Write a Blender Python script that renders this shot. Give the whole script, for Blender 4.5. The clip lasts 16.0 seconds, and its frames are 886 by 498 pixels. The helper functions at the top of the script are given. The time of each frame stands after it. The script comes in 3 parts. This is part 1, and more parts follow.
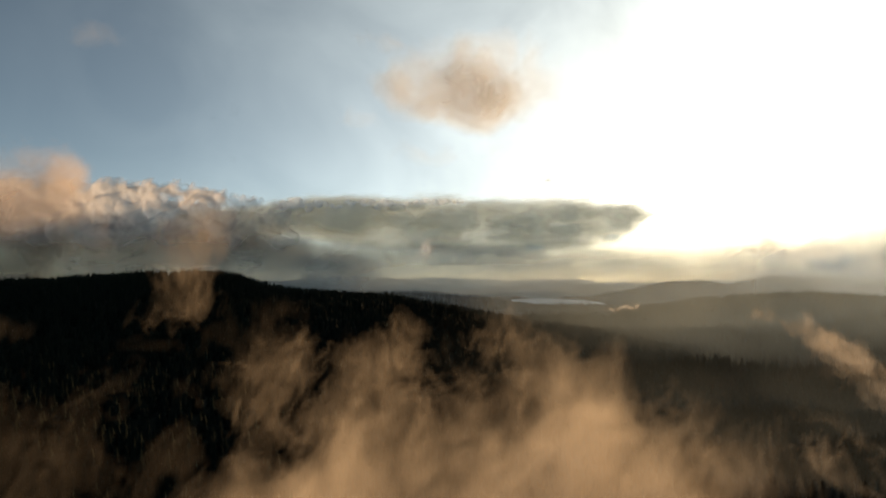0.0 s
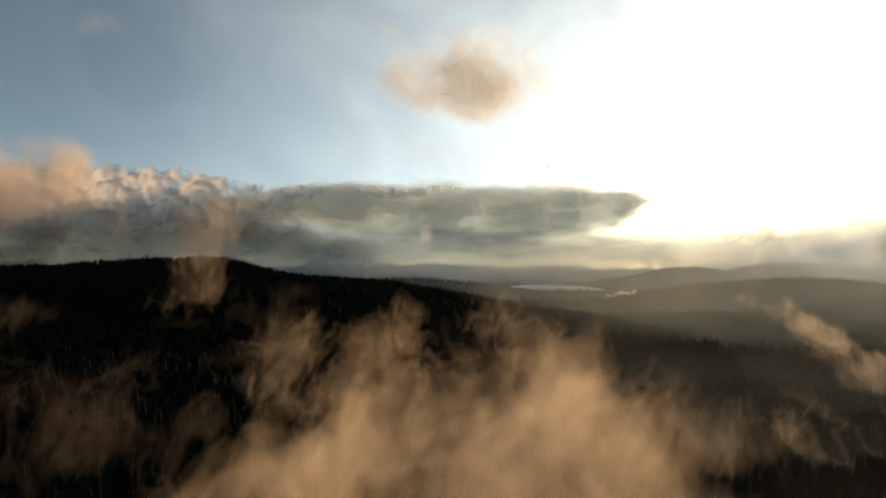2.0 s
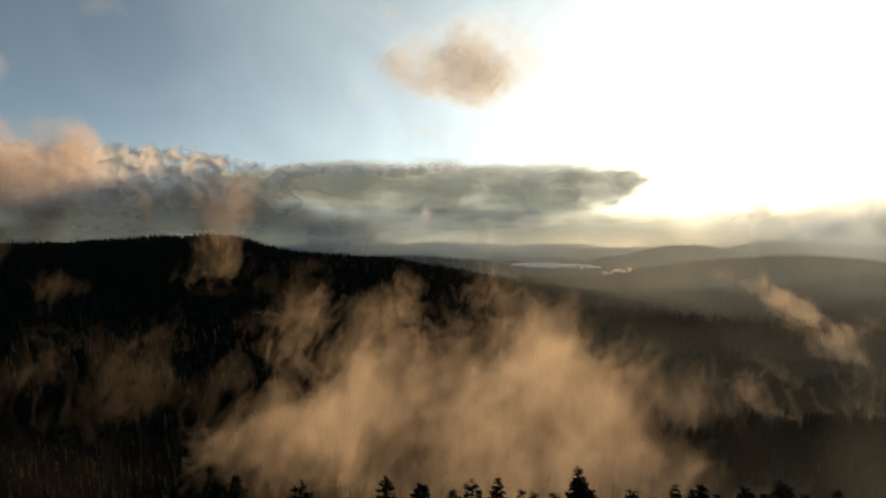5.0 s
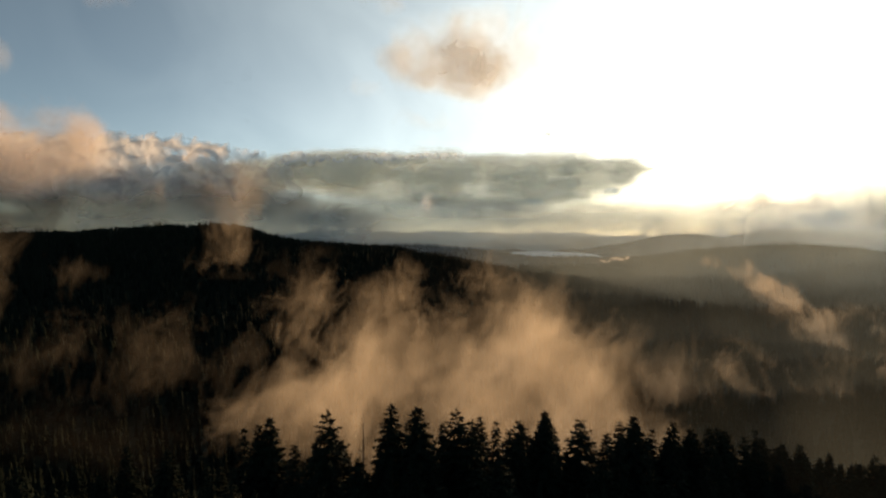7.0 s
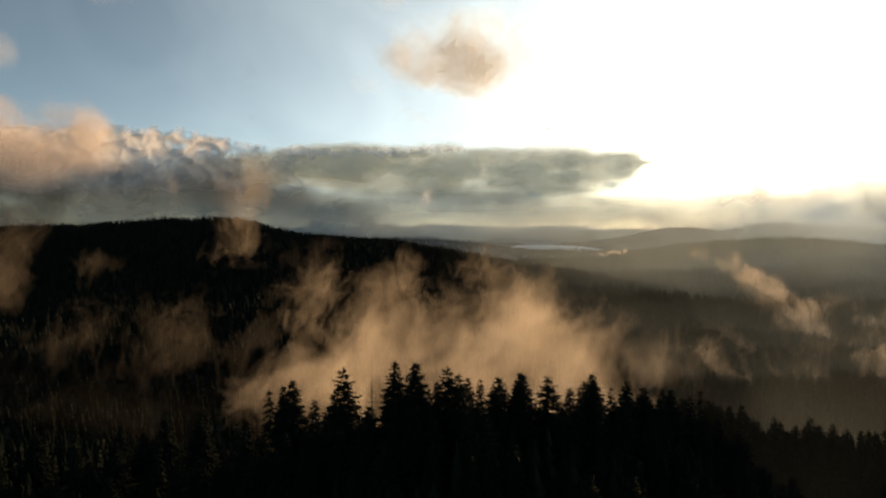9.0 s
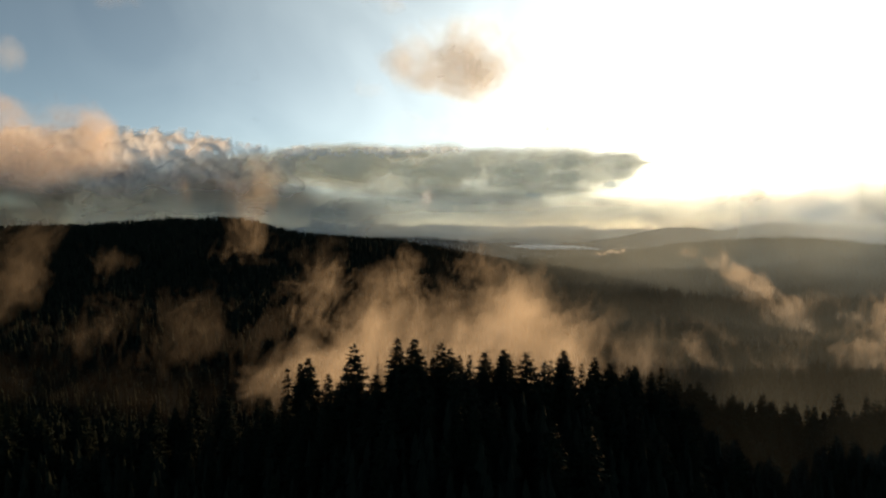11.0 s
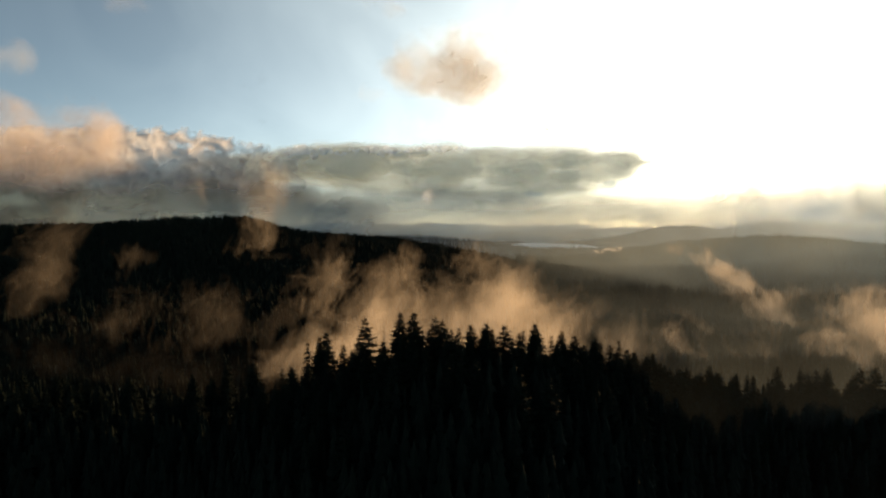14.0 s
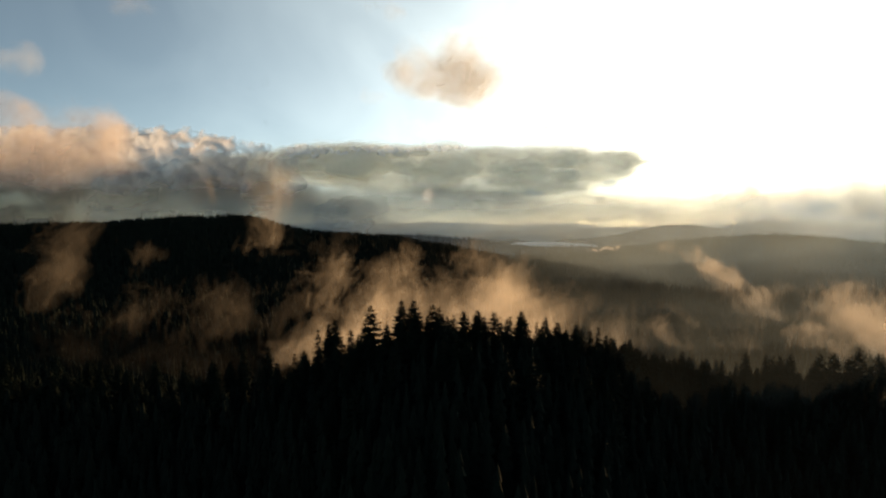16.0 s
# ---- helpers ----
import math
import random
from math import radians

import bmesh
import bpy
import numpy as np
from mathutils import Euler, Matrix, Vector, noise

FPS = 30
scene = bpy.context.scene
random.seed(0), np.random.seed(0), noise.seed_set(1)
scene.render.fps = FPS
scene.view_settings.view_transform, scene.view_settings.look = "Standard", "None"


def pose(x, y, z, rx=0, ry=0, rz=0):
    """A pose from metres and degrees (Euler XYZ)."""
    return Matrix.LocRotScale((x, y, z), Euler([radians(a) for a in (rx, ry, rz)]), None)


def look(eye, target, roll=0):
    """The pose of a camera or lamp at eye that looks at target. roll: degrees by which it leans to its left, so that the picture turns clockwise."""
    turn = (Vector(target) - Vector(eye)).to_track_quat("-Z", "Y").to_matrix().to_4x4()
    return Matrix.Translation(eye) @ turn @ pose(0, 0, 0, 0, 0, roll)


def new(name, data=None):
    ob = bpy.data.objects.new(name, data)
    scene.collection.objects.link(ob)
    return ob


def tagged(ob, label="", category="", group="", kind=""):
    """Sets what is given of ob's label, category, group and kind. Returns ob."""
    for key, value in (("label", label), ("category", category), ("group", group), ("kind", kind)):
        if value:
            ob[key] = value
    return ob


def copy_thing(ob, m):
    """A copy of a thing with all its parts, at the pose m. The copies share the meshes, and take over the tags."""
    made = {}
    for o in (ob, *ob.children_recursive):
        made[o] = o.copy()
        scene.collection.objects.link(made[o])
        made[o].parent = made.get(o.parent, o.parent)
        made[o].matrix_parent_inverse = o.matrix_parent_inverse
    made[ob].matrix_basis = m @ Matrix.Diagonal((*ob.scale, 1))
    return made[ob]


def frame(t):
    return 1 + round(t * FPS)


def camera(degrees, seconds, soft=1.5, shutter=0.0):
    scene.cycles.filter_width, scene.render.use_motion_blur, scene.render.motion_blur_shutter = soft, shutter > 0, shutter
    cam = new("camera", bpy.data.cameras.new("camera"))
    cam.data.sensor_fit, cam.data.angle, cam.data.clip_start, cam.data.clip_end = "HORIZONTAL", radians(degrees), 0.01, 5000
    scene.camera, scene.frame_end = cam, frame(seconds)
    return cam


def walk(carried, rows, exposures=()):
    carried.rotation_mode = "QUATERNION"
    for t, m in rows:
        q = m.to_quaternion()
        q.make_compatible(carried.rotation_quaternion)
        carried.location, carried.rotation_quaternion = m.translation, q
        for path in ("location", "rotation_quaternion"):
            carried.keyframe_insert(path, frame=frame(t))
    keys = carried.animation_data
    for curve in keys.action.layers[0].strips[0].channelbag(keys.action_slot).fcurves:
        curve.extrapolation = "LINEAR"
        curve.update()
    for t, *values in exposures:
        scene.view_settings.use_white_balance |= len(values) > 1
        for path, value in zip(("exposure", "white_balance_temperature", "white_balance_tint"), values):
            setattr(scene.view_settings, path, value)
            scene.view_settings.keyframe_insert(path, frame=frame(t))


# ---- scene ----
# A drone backs away over a wooded knoll at sunrise; mist rises from the valley behind it.
# Origin: under the last eye. y runs ahead, the lake lies at z = 0.
cam = camera(80.0, 16.0, soft=2.2)
ROWS = [
    (0.0, -11.12, 168.42, 136.44, -0.45, 3.25),
    (0.5, -10.77, 163.16, 136.37, -0.44, 2.92),
    (1.0, -10.42, 157.89, 136.29, -0.43, 2.53),
    (1.5, -10.07, 152.63, 136.21, -0.41, 2.16),
    (2.0, -9.73, 147.37, 136.14, -0.40, 1.77),
    (2.5, -9.38, 142.11, 136.06, -0.38, 1.41),
    (3.0, -9.03, 136.84, 135.98, -0.37, 1.02),
    (3.5, -8.68, 131.58, 135.91, -0.35, 0.58),
    (4.0, -8.34, 126.32, 135.83, -0.34, 0.19),
    (6.5, -6.60, 100.00, 135.45, -0.27, -1.56),
    (7.0, -6.25, 94.74, 135.37, -0.26, -1.80),
    (7.5, -5.91, 89.47, 135.30, -0.24, -2.10),
    (8.0, -5.56, 84.21, 135.22, -0.23, -2.32),
    (8.5, -5.21, 78.95, 135.14, -0.21, -2.49),
    (9.0, -4.86, 73.68, 135.07, -0.20, -2.50),
    (11.5, -3.13, 47.37, 134.69, -0.13, -2.50),
    (12.0, -2.78, 42.11, 134.61, -0.11, -2.54),
    (12.5, -2.43, 36.84, 134.53, -0.10, -2.58),
    (13.0, -2.08, 31.58, 134.46, -0.09, -2.64),
    (13.5, -1.74, 26.32, 134.38, -0.07, -2.64),
    (14.0, -1.39, 21.05, 134.31, -0.06, -2.65),
    (14.5, -1.04, 15.79, 134.23, -0.04, -2.72),
    (15.0, -0.69, 10.53, 134.15, -0.03, -2.74),
    (15.5, -0.35, 5.26, 134.08, -0.01, -2.74),
    (16.0, -0.00, 0.00, 134.00, 0.00, -2.76),
]
walk(cam, [(t, pose(x, y, z, 90 + pitch, 0, yaw)) for t, x, y, z, yaw, pitch in ROWS], [(0.0, 0.05, 7450, 6), (16.0, 0.38, 7350, 4)])

# ---- world and sun ----
SUN_AZ, SUN_EL = radians(30.5), radians(8.0)
SUN_DIR = Vector((math.sin(SUN_AZ) * math.cos(SUN_EL), math.cos(SUN_AZ) * math.cos(SUN_EL), math.sin(SUN_EL)))
scene.cycles.transparent_max_bounces = 64


AUREOLE = ((2.6, 0.56, (0.84, 0.95, 1.0)), (9, 0.22, (0.97, 0.98, 1.0)), (40, 0.6, (1.0, 0.98, 0.93)))


def build_world():
    world = bpy.data.worlds.new("sky")
    scene.world = world
    world.use_nodes = True
    nt = world.node_tree
    nt.nodes.clear()
    out = nt.nodes.new("ShaderNodeOutputWorld")
    sky = nt.nodes.new("ShaderNodeTexSky")
    sky.sky_type = "NISHITA"
    sky.sun_disc = False
    sky.sun_elevation = SUN_EL
    sky.sun_rotation = SUN_AZ
    sky.altitude = 600
    sky.air_density = 0.5
    sky.dust_density = 0.6
    sky.ozone_density = 0.2
    # clean, slightly green-blue mountain air
    tint = nt.nodes.new("ShaderNodeMix")
    tint.data_type, tint.blend_type = "RGBA", "MULTIPLY"
    tint.inputs["Factor"].default_value = 1.0
    tint.inputs["B"].default_value = (0.94, 1.0, 0.99, 1)
    nt.links.new(sky.outputs[0], tint.inputs["A"])
    bg = nt.nodes.new("ShaderNodeBackground")
    bg.inputs["Strength"].default_value = 0.113
    nt.links.new(tint.outputs["Result"], bg.inputs["Color"])
    # the bright hazy aureole round the veiled sun
    tc = nt.nodes.new("ShaderNodeTexCoord")
    dot = nt.nodes.new("ShaderNodeVectorMath")
    dot.operation = "DOT_PRODUCT"
    dot.inputs[1].default_value = SUN_DIR
    nt.links.new(tc.outputs["Generated"], dot.inputs[0])
    top = nt.nodes.new("ShaderNodeMath")
    top.operation = "MAXIMUM"
    top.inputs[1].default_value = 0.0
    nt.links.new(dot.outputs["Value"], top.inputs[0])
    # torn, thin high veil that makes the aureole uneven
    veil = nt.nodes.new("ShaderNodeTexNoise")
    veil.inputs["Scale"].default_value = 4.0
    veil.inputs["Detail"].default_value = 6.0
    veil.inputs["Distortion"].default_value = 0.6
    nt.links.new(tc.outputs["Generated"], veil.inputs["Vector"])
    uneven = nt.nodes.new("ShaderNodeMapRange")
    uneven.inputs["From Min"].default_value = 0.3
    uneven.inputs["From Max"].default_value = 0.7
    uneven.inputs["To Min"].default_value = 0.7
    uneven.inputs["To Max"].default_value = 1.3
    nt.links.new(veil.outputs["Fac"], uneven.inputs["Value"])
    both = bg
    for power, amount, colour in AUREOLE:
        pw = nt.nodes.new("ShaderNodeMath")
        pw.operation = "POWER"
        pw.inputs[1].default_value = power
        nt.links.new(top.outputs[0], pw.inputs[0])
        mul = nt.nodes.new("ShaderNodeMath")
        mul.operation = "MULTIPLY"
        mul.inputs[1].default_value = amount
        nt.links.new(pw.outputs[0], mul.inputs[0])
        torn = nt.nodes.new("ShaderNodeMath")
        torn.operation = "MULTIPLY"
        nt.links.new(mul.outputs[0], torn.inputs[0])
        nt.links.new(uneven.outputs[0], torn.inputs[1])
        glow = nt.nodes.new("ShaderNodeBackground")
        glow.inputs["Color"].default_value = (*colour, 1)
        nt.links.new(torn.outputs[0], glow.inputs["Strength"])
        add = nt.nodes.new("ShaderNodeAddShader")
        nt.links.new(both.outputs[0], add.inputs[0])
        nt.links.new(glow.outputs[0], add.inputs[1])
        both = add
    nt.links.new(both.outputs[0], out.inputs["Surface"])


build_world()
sun_data = bpy.data.lights.new("sun", "SUN")
sun_data.energy = 5.0
sun_data.angle = radians(1.5)
sun_data.color = (1.0, 0.62, 0.32)
sun = new("sun", sun_data)
sun.matrix_world = look((0, 0, 900), Vector((0, 0, 900)) - SUN_DIR)
tagged(sun, "low morning sun", "sun", kind="structure")


# ---- numeric noise ----
def lattice(ix, iy, iz, seed):
    n = (ix * 374761393 + iy * 668265263 + iz * 1274126177 + seed * 974711) & 0xFFFFFFFF
    n = ((n ^ (n >> 13)) * 1103515245) & 0xFFFFFFFF
    n = ((n ^ (n >> 16)) * 2654435761) & 0xFFFFFFFF
    return ((n ^ (n >> 15)) & 0xFFFF) / 65535.0


def value_noise(p, seed=0):
    """Smooth noise from 0 to 1 at the points p (n x 3)."""
    i = np.floor(p).astype(np.int64)
    f = p - i
    f = f * f * f * (f * (f * 6 - 15) + 10)
    total = np.zeros(len(p))
    for dx in (0, 1):
        for dy in (0, 1):
            for dz in (0, 1):
                w = (f[:, 0] if dx else 1 - f[:, 0]) * (f[:, 1] if dy else 1 - f[:, 1]) * (f[:, 2] if dz else 1 - f[:, 2])
                total += w * lattice(i[:, 0] + dx, i[:, 1] + dy, i[:, 2] + dz, seed)
    return total


def fbm(p, octaves=4, seed=0, gain=0.5):
    total, amp, norm = np.zeros(len(p)), 1.0, 0.0
    p = np.asarray(p, float)
    for k in range(octaves):
        total += amp * value_noise(p, seed + 17 * k)
        norm += amp
        amp *= gain
        p = p * 2.03 + 11.7
    return total / norm


# ---- materials ----
def material(name):
    m = bpy.data.materials.new(name)
    m.use_nodes = True
    nt = m.node_tree
    nt.nodes.clear()
    return m, nt, nt.nodes.new("ShaderNodeOutputMaterial")


def noise_ramp(nt, scale, stops, detail=4.0, coords="Object", rough=0.6):
    """A noise in real size, through a colour ramp."""
    tc = nt.nodes.new("ShaderNodeTexCoord")
    tex = nt.nodes.new("ShaderNodeTexNoise")
    tex.inputs["Scale"].default_value = scale
    tex.inputs["Detail"].default_value = detail
    tex.inputs["Roughness"].default_value = rough
    nt.links.new(tc.outputs[coords], tex.inputs["Vector"])
    ramp = nt.nodes.new("ShaderNodeValToRGB")
    while len(ramp.color_ramp.elements) < len(stops):
        ramp.color_ramp.elements.new(0.5)
    for el, (pos, col) in zip(ramp.color_ramp.elements, stops):
        el.position = pos
        el.color = (*col, 1)
    nt.links.new(tex.outputs["Fac"], ramp.inputs["Fac"])
    return ramp, tex


def surface_material(name, scale, stops, rough=0.9, bump=0.0, bump_scale=None, bump_size=0.1, coords="Object"):
    m, nt, out = material(name)
    ramp, tex = noise_ramp(nt, scale, stops, coords=coords)
    bsdf = nt.nodes.new("ShaderNodeBsdfPrincipled")
    bsdf.inputs["Roughness"].default_value = rough
    bsdf.inputs["Specular IOR Level"].default_value = 0.05
    nt.links.new(ramp.outputs[0], bsdf.inputs["Base Color"])
    if bump:
        fine = nt.nodes.new("ShaderNodeTexNoise")
        fine.inputs["Scale"].default_value = bump_scale
        fine.inputs["Detail"].default_value = 5
        tc = nt.nodes.new("ShaderNodeTexCoord")
        nt.links.new(tc.outputs[coords], fine.inputs["Vector"])
        b = nt.nodes.new("ShaderNodeBump")
        b.inputs["Strength"].default_value = bump
        b.inputs["Distance"].default_value = bump_size
        nt.links.new(fine.outputs["Fac"], b.inputs["Height"])
        nt.links.new(b.outputs[0], bsdf.inputs["Normal"])
    nt.links.new(bsdf.outputs[0], out.inputs["Surface"])
    return m


def vapour_material(name, colour, through_part=0.7, grain=0.03, contrast=0.5, strength=1.0, curl=0.0):
    """Water droplets in air: what is hit scatters light forwards and backwards, the rest passes."""
    m, nt, out = material(name)
    dens = nt.nodes.new("ShaderNodeAttribute")
    dens.attribute_name = "vapour"
    tc = nt.nodes.new("ShaderNodeTexCoord")
    tex = nt.nodes.new("ShaderNodeTexNoise")
    tex.inputs["Scale"].default_value = grain
    tex.inputs["Detail"].default_value = 4.0
    tex.inputs["Roughness"].default_value = 0.6
    tex.inputs["Distortion"].default_value = curl
    nt.links.new(tc.outputs["Object"], tex.inputs["Vector"])
    grade = nt.nodes.new("ShaderNodeMapRange")
    grade.inputs["From Min"].default_value = 0.5 - 0.25
    grade.inputs["From Max"].default_value = 0.5 + 0.25
    grade.inputs["To Min"].default_value = strength * (1 - contrast)
    grade.inputs["To Max"].default_value = strength
    nt.links.new(tex.outputs["Fac"], grade.inputs["Value"])
    alpha = nt.nodes.new("ShaderNodeMath")
    alpha.operation = "MULTIPLY"
    alpha.use_clamp = True
    nt.links.new(dens.outputs["Fac"], alpha.inputs[0])
    nt.links.new(grade.outputs[0], alpha.inputs[1])
    back = nt.nodes.new("ShaderNodeBsdfDiffuse")
    forth = nt.nodes.new("ShaderNodeBsdfTranslucent")
    for n in (back, forth):
        n.inputs["Color"].default_value = (*colour, 1)
    lit = nt.nodes.new("ShaderNodeMixShader")
    lit.inputs[0].default_value = through_part
    nt.links.new(back.outputs[0], lit.inputs[1])
    nt.links.new(forth.outputs[0], lit.inputs[2])
    clear = nt.nodes.new("ShaderNodeBsdfTransparent")
    mix = nt.nodes.new("ShaderNodeMixShader")
    nt.links.new(alpha.outputs[0], mix.inputs[0])
    nt.links.new(clear.outputs[0], mix.inputs[1])
    nt.links.new(lit.outputs[0], mix.inputs[2])
    nt.links.new(mix.outputs[0], out.inputs["Surface"])
    return m


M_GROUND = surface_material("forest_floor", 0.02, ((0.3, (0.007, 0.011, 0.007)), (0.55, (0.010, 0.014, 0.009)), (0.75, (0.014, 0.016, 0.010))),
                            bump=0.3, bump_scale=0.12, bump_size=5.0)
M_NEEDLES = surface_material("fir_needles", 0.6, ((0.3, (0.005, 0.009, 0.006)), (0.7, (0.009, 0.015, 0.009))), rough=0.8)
M_BARK = surface_material("fir_bark", 1.5, ((0.3, (0.018, 0.014, 0.011)), (0.7, (0.045, 0.035, 0.027))), bump=0.6, bump_scale=6.0, bump_size=0.05)
M_DEADWOOD = surface_material("weathered_deadwood", 1.2, ((0.3, (0.03, 0.027, 0.024)), (0.7, (0.06, 0.054, 0.048))))
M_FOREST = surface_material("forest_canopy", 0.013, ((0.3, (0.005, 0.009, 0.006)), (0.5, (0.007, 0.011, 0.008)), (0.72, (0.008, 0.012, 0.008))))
# Golden sunlight is partly put into this warm colour; mist itself is white.
M_MIST = vapour_material("rising_mist", (0.88, 0.75, 0.60), 0.8, grain=0.05, contrast=0.6, curl=0.6)
M_HAZE = vapour_material("valley_haze", (0.60, 0.66, 0.62), 0.62, grain=0.002, contrast=0.25)
# Blue in the far haze and murk offsets the orange sunlight on them.
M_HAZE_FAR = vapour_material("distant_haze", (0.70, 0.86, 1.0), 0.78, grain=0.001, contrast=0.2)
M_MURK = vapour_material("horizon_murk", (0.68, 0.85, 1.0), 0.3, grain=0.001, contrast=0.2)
# Differing cloud colours and transmission stand in for how much sun each gets.
M_CLOUD_SHADE = vapour_material("shaded_cloud", (0.72, 0.77, 0.74), 0.27, grain=0.006, contrast=0.2)
M_CLOUD_BANK = vapour_material("cumulus_cloud", (0.65, 0.62, 0.63), 0.45, grain=0.02, contrast=0.12)
M_CLOUD_PEACH = vapour_material("peach_cloud", (0.68, 0.60, 0.56), 0.58, grain=0.01, contrast=0.25)
M_CLOUD_RIM = vapour_material("sunlit_cloud_rim", (0.80, 0.88, 1.0), 0.75, grain=0.02, contrast=0.12)
# Grey albedo and low transmission paint the shade of thick cloud.
M_CLOUD_DARKENED = vapour_material("darkened_cloud", (0.27, 0.265, 0.245), 0.08, grain=0.006, contrast=0.2)
M_CLOUD_SOFT = vapour_material("soft_cloud", (0.72, 0.71, 0.70), 0.68, grain=0.01, contrast=0.25)


def water_material():
    m, nt, out = material("lake_water")
    bsdf = nt.nodes.new("ShaderNodeBsdfPrincipled")
    # Pale metallic colour stands in for the bright sky's reflection.
    bsdf.inputs["Base Color"].default_value = (0.72, 0.76, 0.78, 1)
    bsdf.inputs["Metallic"].default_value = 0.7
    bsdf.inputs["Roughness"].default_value = 0.65
    bsdf.inputs["Specular IOR Level"].default_value = 1.0
    bsdf.inputs["IOR"].default_value = 1.8
    ramp, tex = noise_ramp(nt, 0.2, ((0.3, (0, 0, 0)), (0.7, (1, 1, 1))))
    b = nt.nodes.new("ShaderNodeBump")
    b.inputs["Strength"].default_value = 1.0
    b.inputs["Distance"].default_value = 0.6
    nt.links.new(ramp.outputs[0], b.inputs["Height"])
    nt.links.new(b.outputs[0], bsdf.inputs["Normal"])
    nt.links.new(bsdf.outputs[0], out.inputs["Surface"])
    return m


M_WATER = water_material()


# ---- mesh helpers ----
def mesh_object(name, verts, faces, mat, parent=None, smooth=False, label=""):
    me = bpy.data.meshes.new(name)
    verts = np.asarray(verts, np.float32)
    faces = np.asarray(faces, np.int32)
    n = faces.shape[1]
    me.vertices.add(len(verts))
    me.vertices.foreach_set("co", verts.ravel())
    me.loops.add(faces.size)
    me.loops.foreach_set("vertex_index", faces.ravel())
    me.polygons.add(len(faces))
    me.polygons.foreach_set("loop_start", np.arange(0, faces.size, n, dtype=np.int32))
    me.polygons.foreach_set("use_smooth", np.full(len(faces), smooth))
    me.update(calc_edges=True)
    me.validate()
    me.materials.append(mat)
    ob = new(name, me)
    ob.parent = parent
    if label:
        ob["label"] = label
    return ob


def grid_faces(rows, cols, wrap=False):
    r, c = np.meshgrid(np.arange(rows - 1), np.arange(cols if wrap else cols - 1), indexing="ij")
    a = r * cols + c
    b = r * cols + (c + 1) % cols
    return np.stack([a, b, b + cols, a + cols], -1).reshape(-1, 4)


# ---- ground ----
# skylines of the ridges as x, z of the treetops
RIDGE_X = (-1800, -1050, -915, -780, -650, -515, -460, -353, -246, -112, 21, 155, 289, 423, 557, 690, 900)
RIDGE_Z = (95, 134, 135, 141, 150, 154, 154, 125, 111, 106, 83, 54, 31, 7, -17, -40, -60)
HILL_X = (300, 480, 592, 686, 761, 855, 948, 1126, 1248, 1469, 1716, 2100, 2700)
HILL_Z = (-60, 27, 50, 65, 78, 87, 95, 102, 91, 65, 40, 20, 10)
MID_X = (-1500, -354, -157, -10, 162, 285, 531, 642, 900)
MID_Z = (70, 85, 92, 87, 72, 48, 16, -6, -30)
LAKE = (688.0, 3330.0, 240.0, 520.0)
CANOPY = 19.0


def knoll_crest(x):
    """The crest line of the near knoll: its y and ground height at x."""
    y = 178 + 54 * (1 - np.exp(-((x + 5) / 75) ** 2))
    z = 54 + 30 * np.exp(-((x - 2) / np.where(x < 2, 55.0, 74.0)) ** 2) - 8 * np.clip(np.abs(x) - 200, 0, 400) / 100
    return y, z


def ground_height(x, y):
    x, y = np.asarray(x, float), np.asarray(y, float)
    p = np.stack([x, y, np.zeros_like(x)], -1).reshape(-1, 3)
    rough = (fbm(p / 260.0, 4, 3) - 0.5).reshape(x.shape)
    fine = (fbm(p / 45.0, 3, 9) - 0.5).reshape(x.shape)
    base = 14 + 22 * rough + 4 * fine
    # near knoll
    cy, cz = knoll_crest(x)
    d = y - cy
    near = np.where(d < 0, cz + 0.34 * d, cz * np.exp(-(d / 78) ** 2) + 6 * (1 - np.exp(-(d / 78) ** 2)))
    near = np.where(d < 0, np.maximum(near, 22 + 14 * rough), near)
    z = np.where(d < 0, near, np.maximum(near, base)) + 3 * fine
    # left ridge, right hill, middle ridge, far ranges
    def range_of(xs, zs, at, front, rear, bend):
        top = np.interp(x, xs, zs) - CANOPY + 10 * fine
        e = y - at - bend * (fbm(p / 500.0, 2, 21).reshape(x.shape) - 0.5)
        w = np.where(e < 0, front, rear)
        spur = 1 + 0.5 * rough
        return base + (top - base) * np.exp(-(np.abs(e) / (w * spur)) ** 2.0)
    z = np.maximum(z, np.where(y > 420, range_of(RIDGE_X, RIDGE_Z, 1250, 420, 380, 60), -99))
    # the low spur that runs down from the ridge into the valley
    along = np.clip((1250 - y) / 500, 0, 1.3)
    off = x - (185 + 125 * along)
    spur_top = 36 - 12 * along + 10 * fine
    lift = np.exp(-(off / np.where(off < 0, 260.0, 95.0)) ** 2) * np.clip((y - 600) / 120, 0, 1) * np.clip((1330 - y) / 80, 0, 1)
    z = np.maximum(z, base + (spur_top - base) * lift)
    z = np.maximum(z, np.where(y > 700, range_of(HILL_X, HILL_Z, 1750, 480, 300, 60), -99))
    z = np.maximum(z, np.where(y > 1700, range_of(MID_X, MID_Z, 2300, 260, 260, 60), -99))
    r = np.hypot(x, y)
    far = 128 + 230 * (fbm(p / 800.0, 4, 31).reshape(x.shape) - 0.5)
    z = np.maximum(z, far * np.exp(-((r - 4550) / 330) ** 2))
    z = np.maximum(z, 0.66 * (256 - far) * np.exp(-((r - 4080) / 170) ** 2) * np.clip((x - 900) / 700, 0, 1))
    # lake basin
    lx, ly, rx, ry = LAKE
    q = np.hypot((x - lx) / rx, (y - ly) / ry) + 0.25 * rough
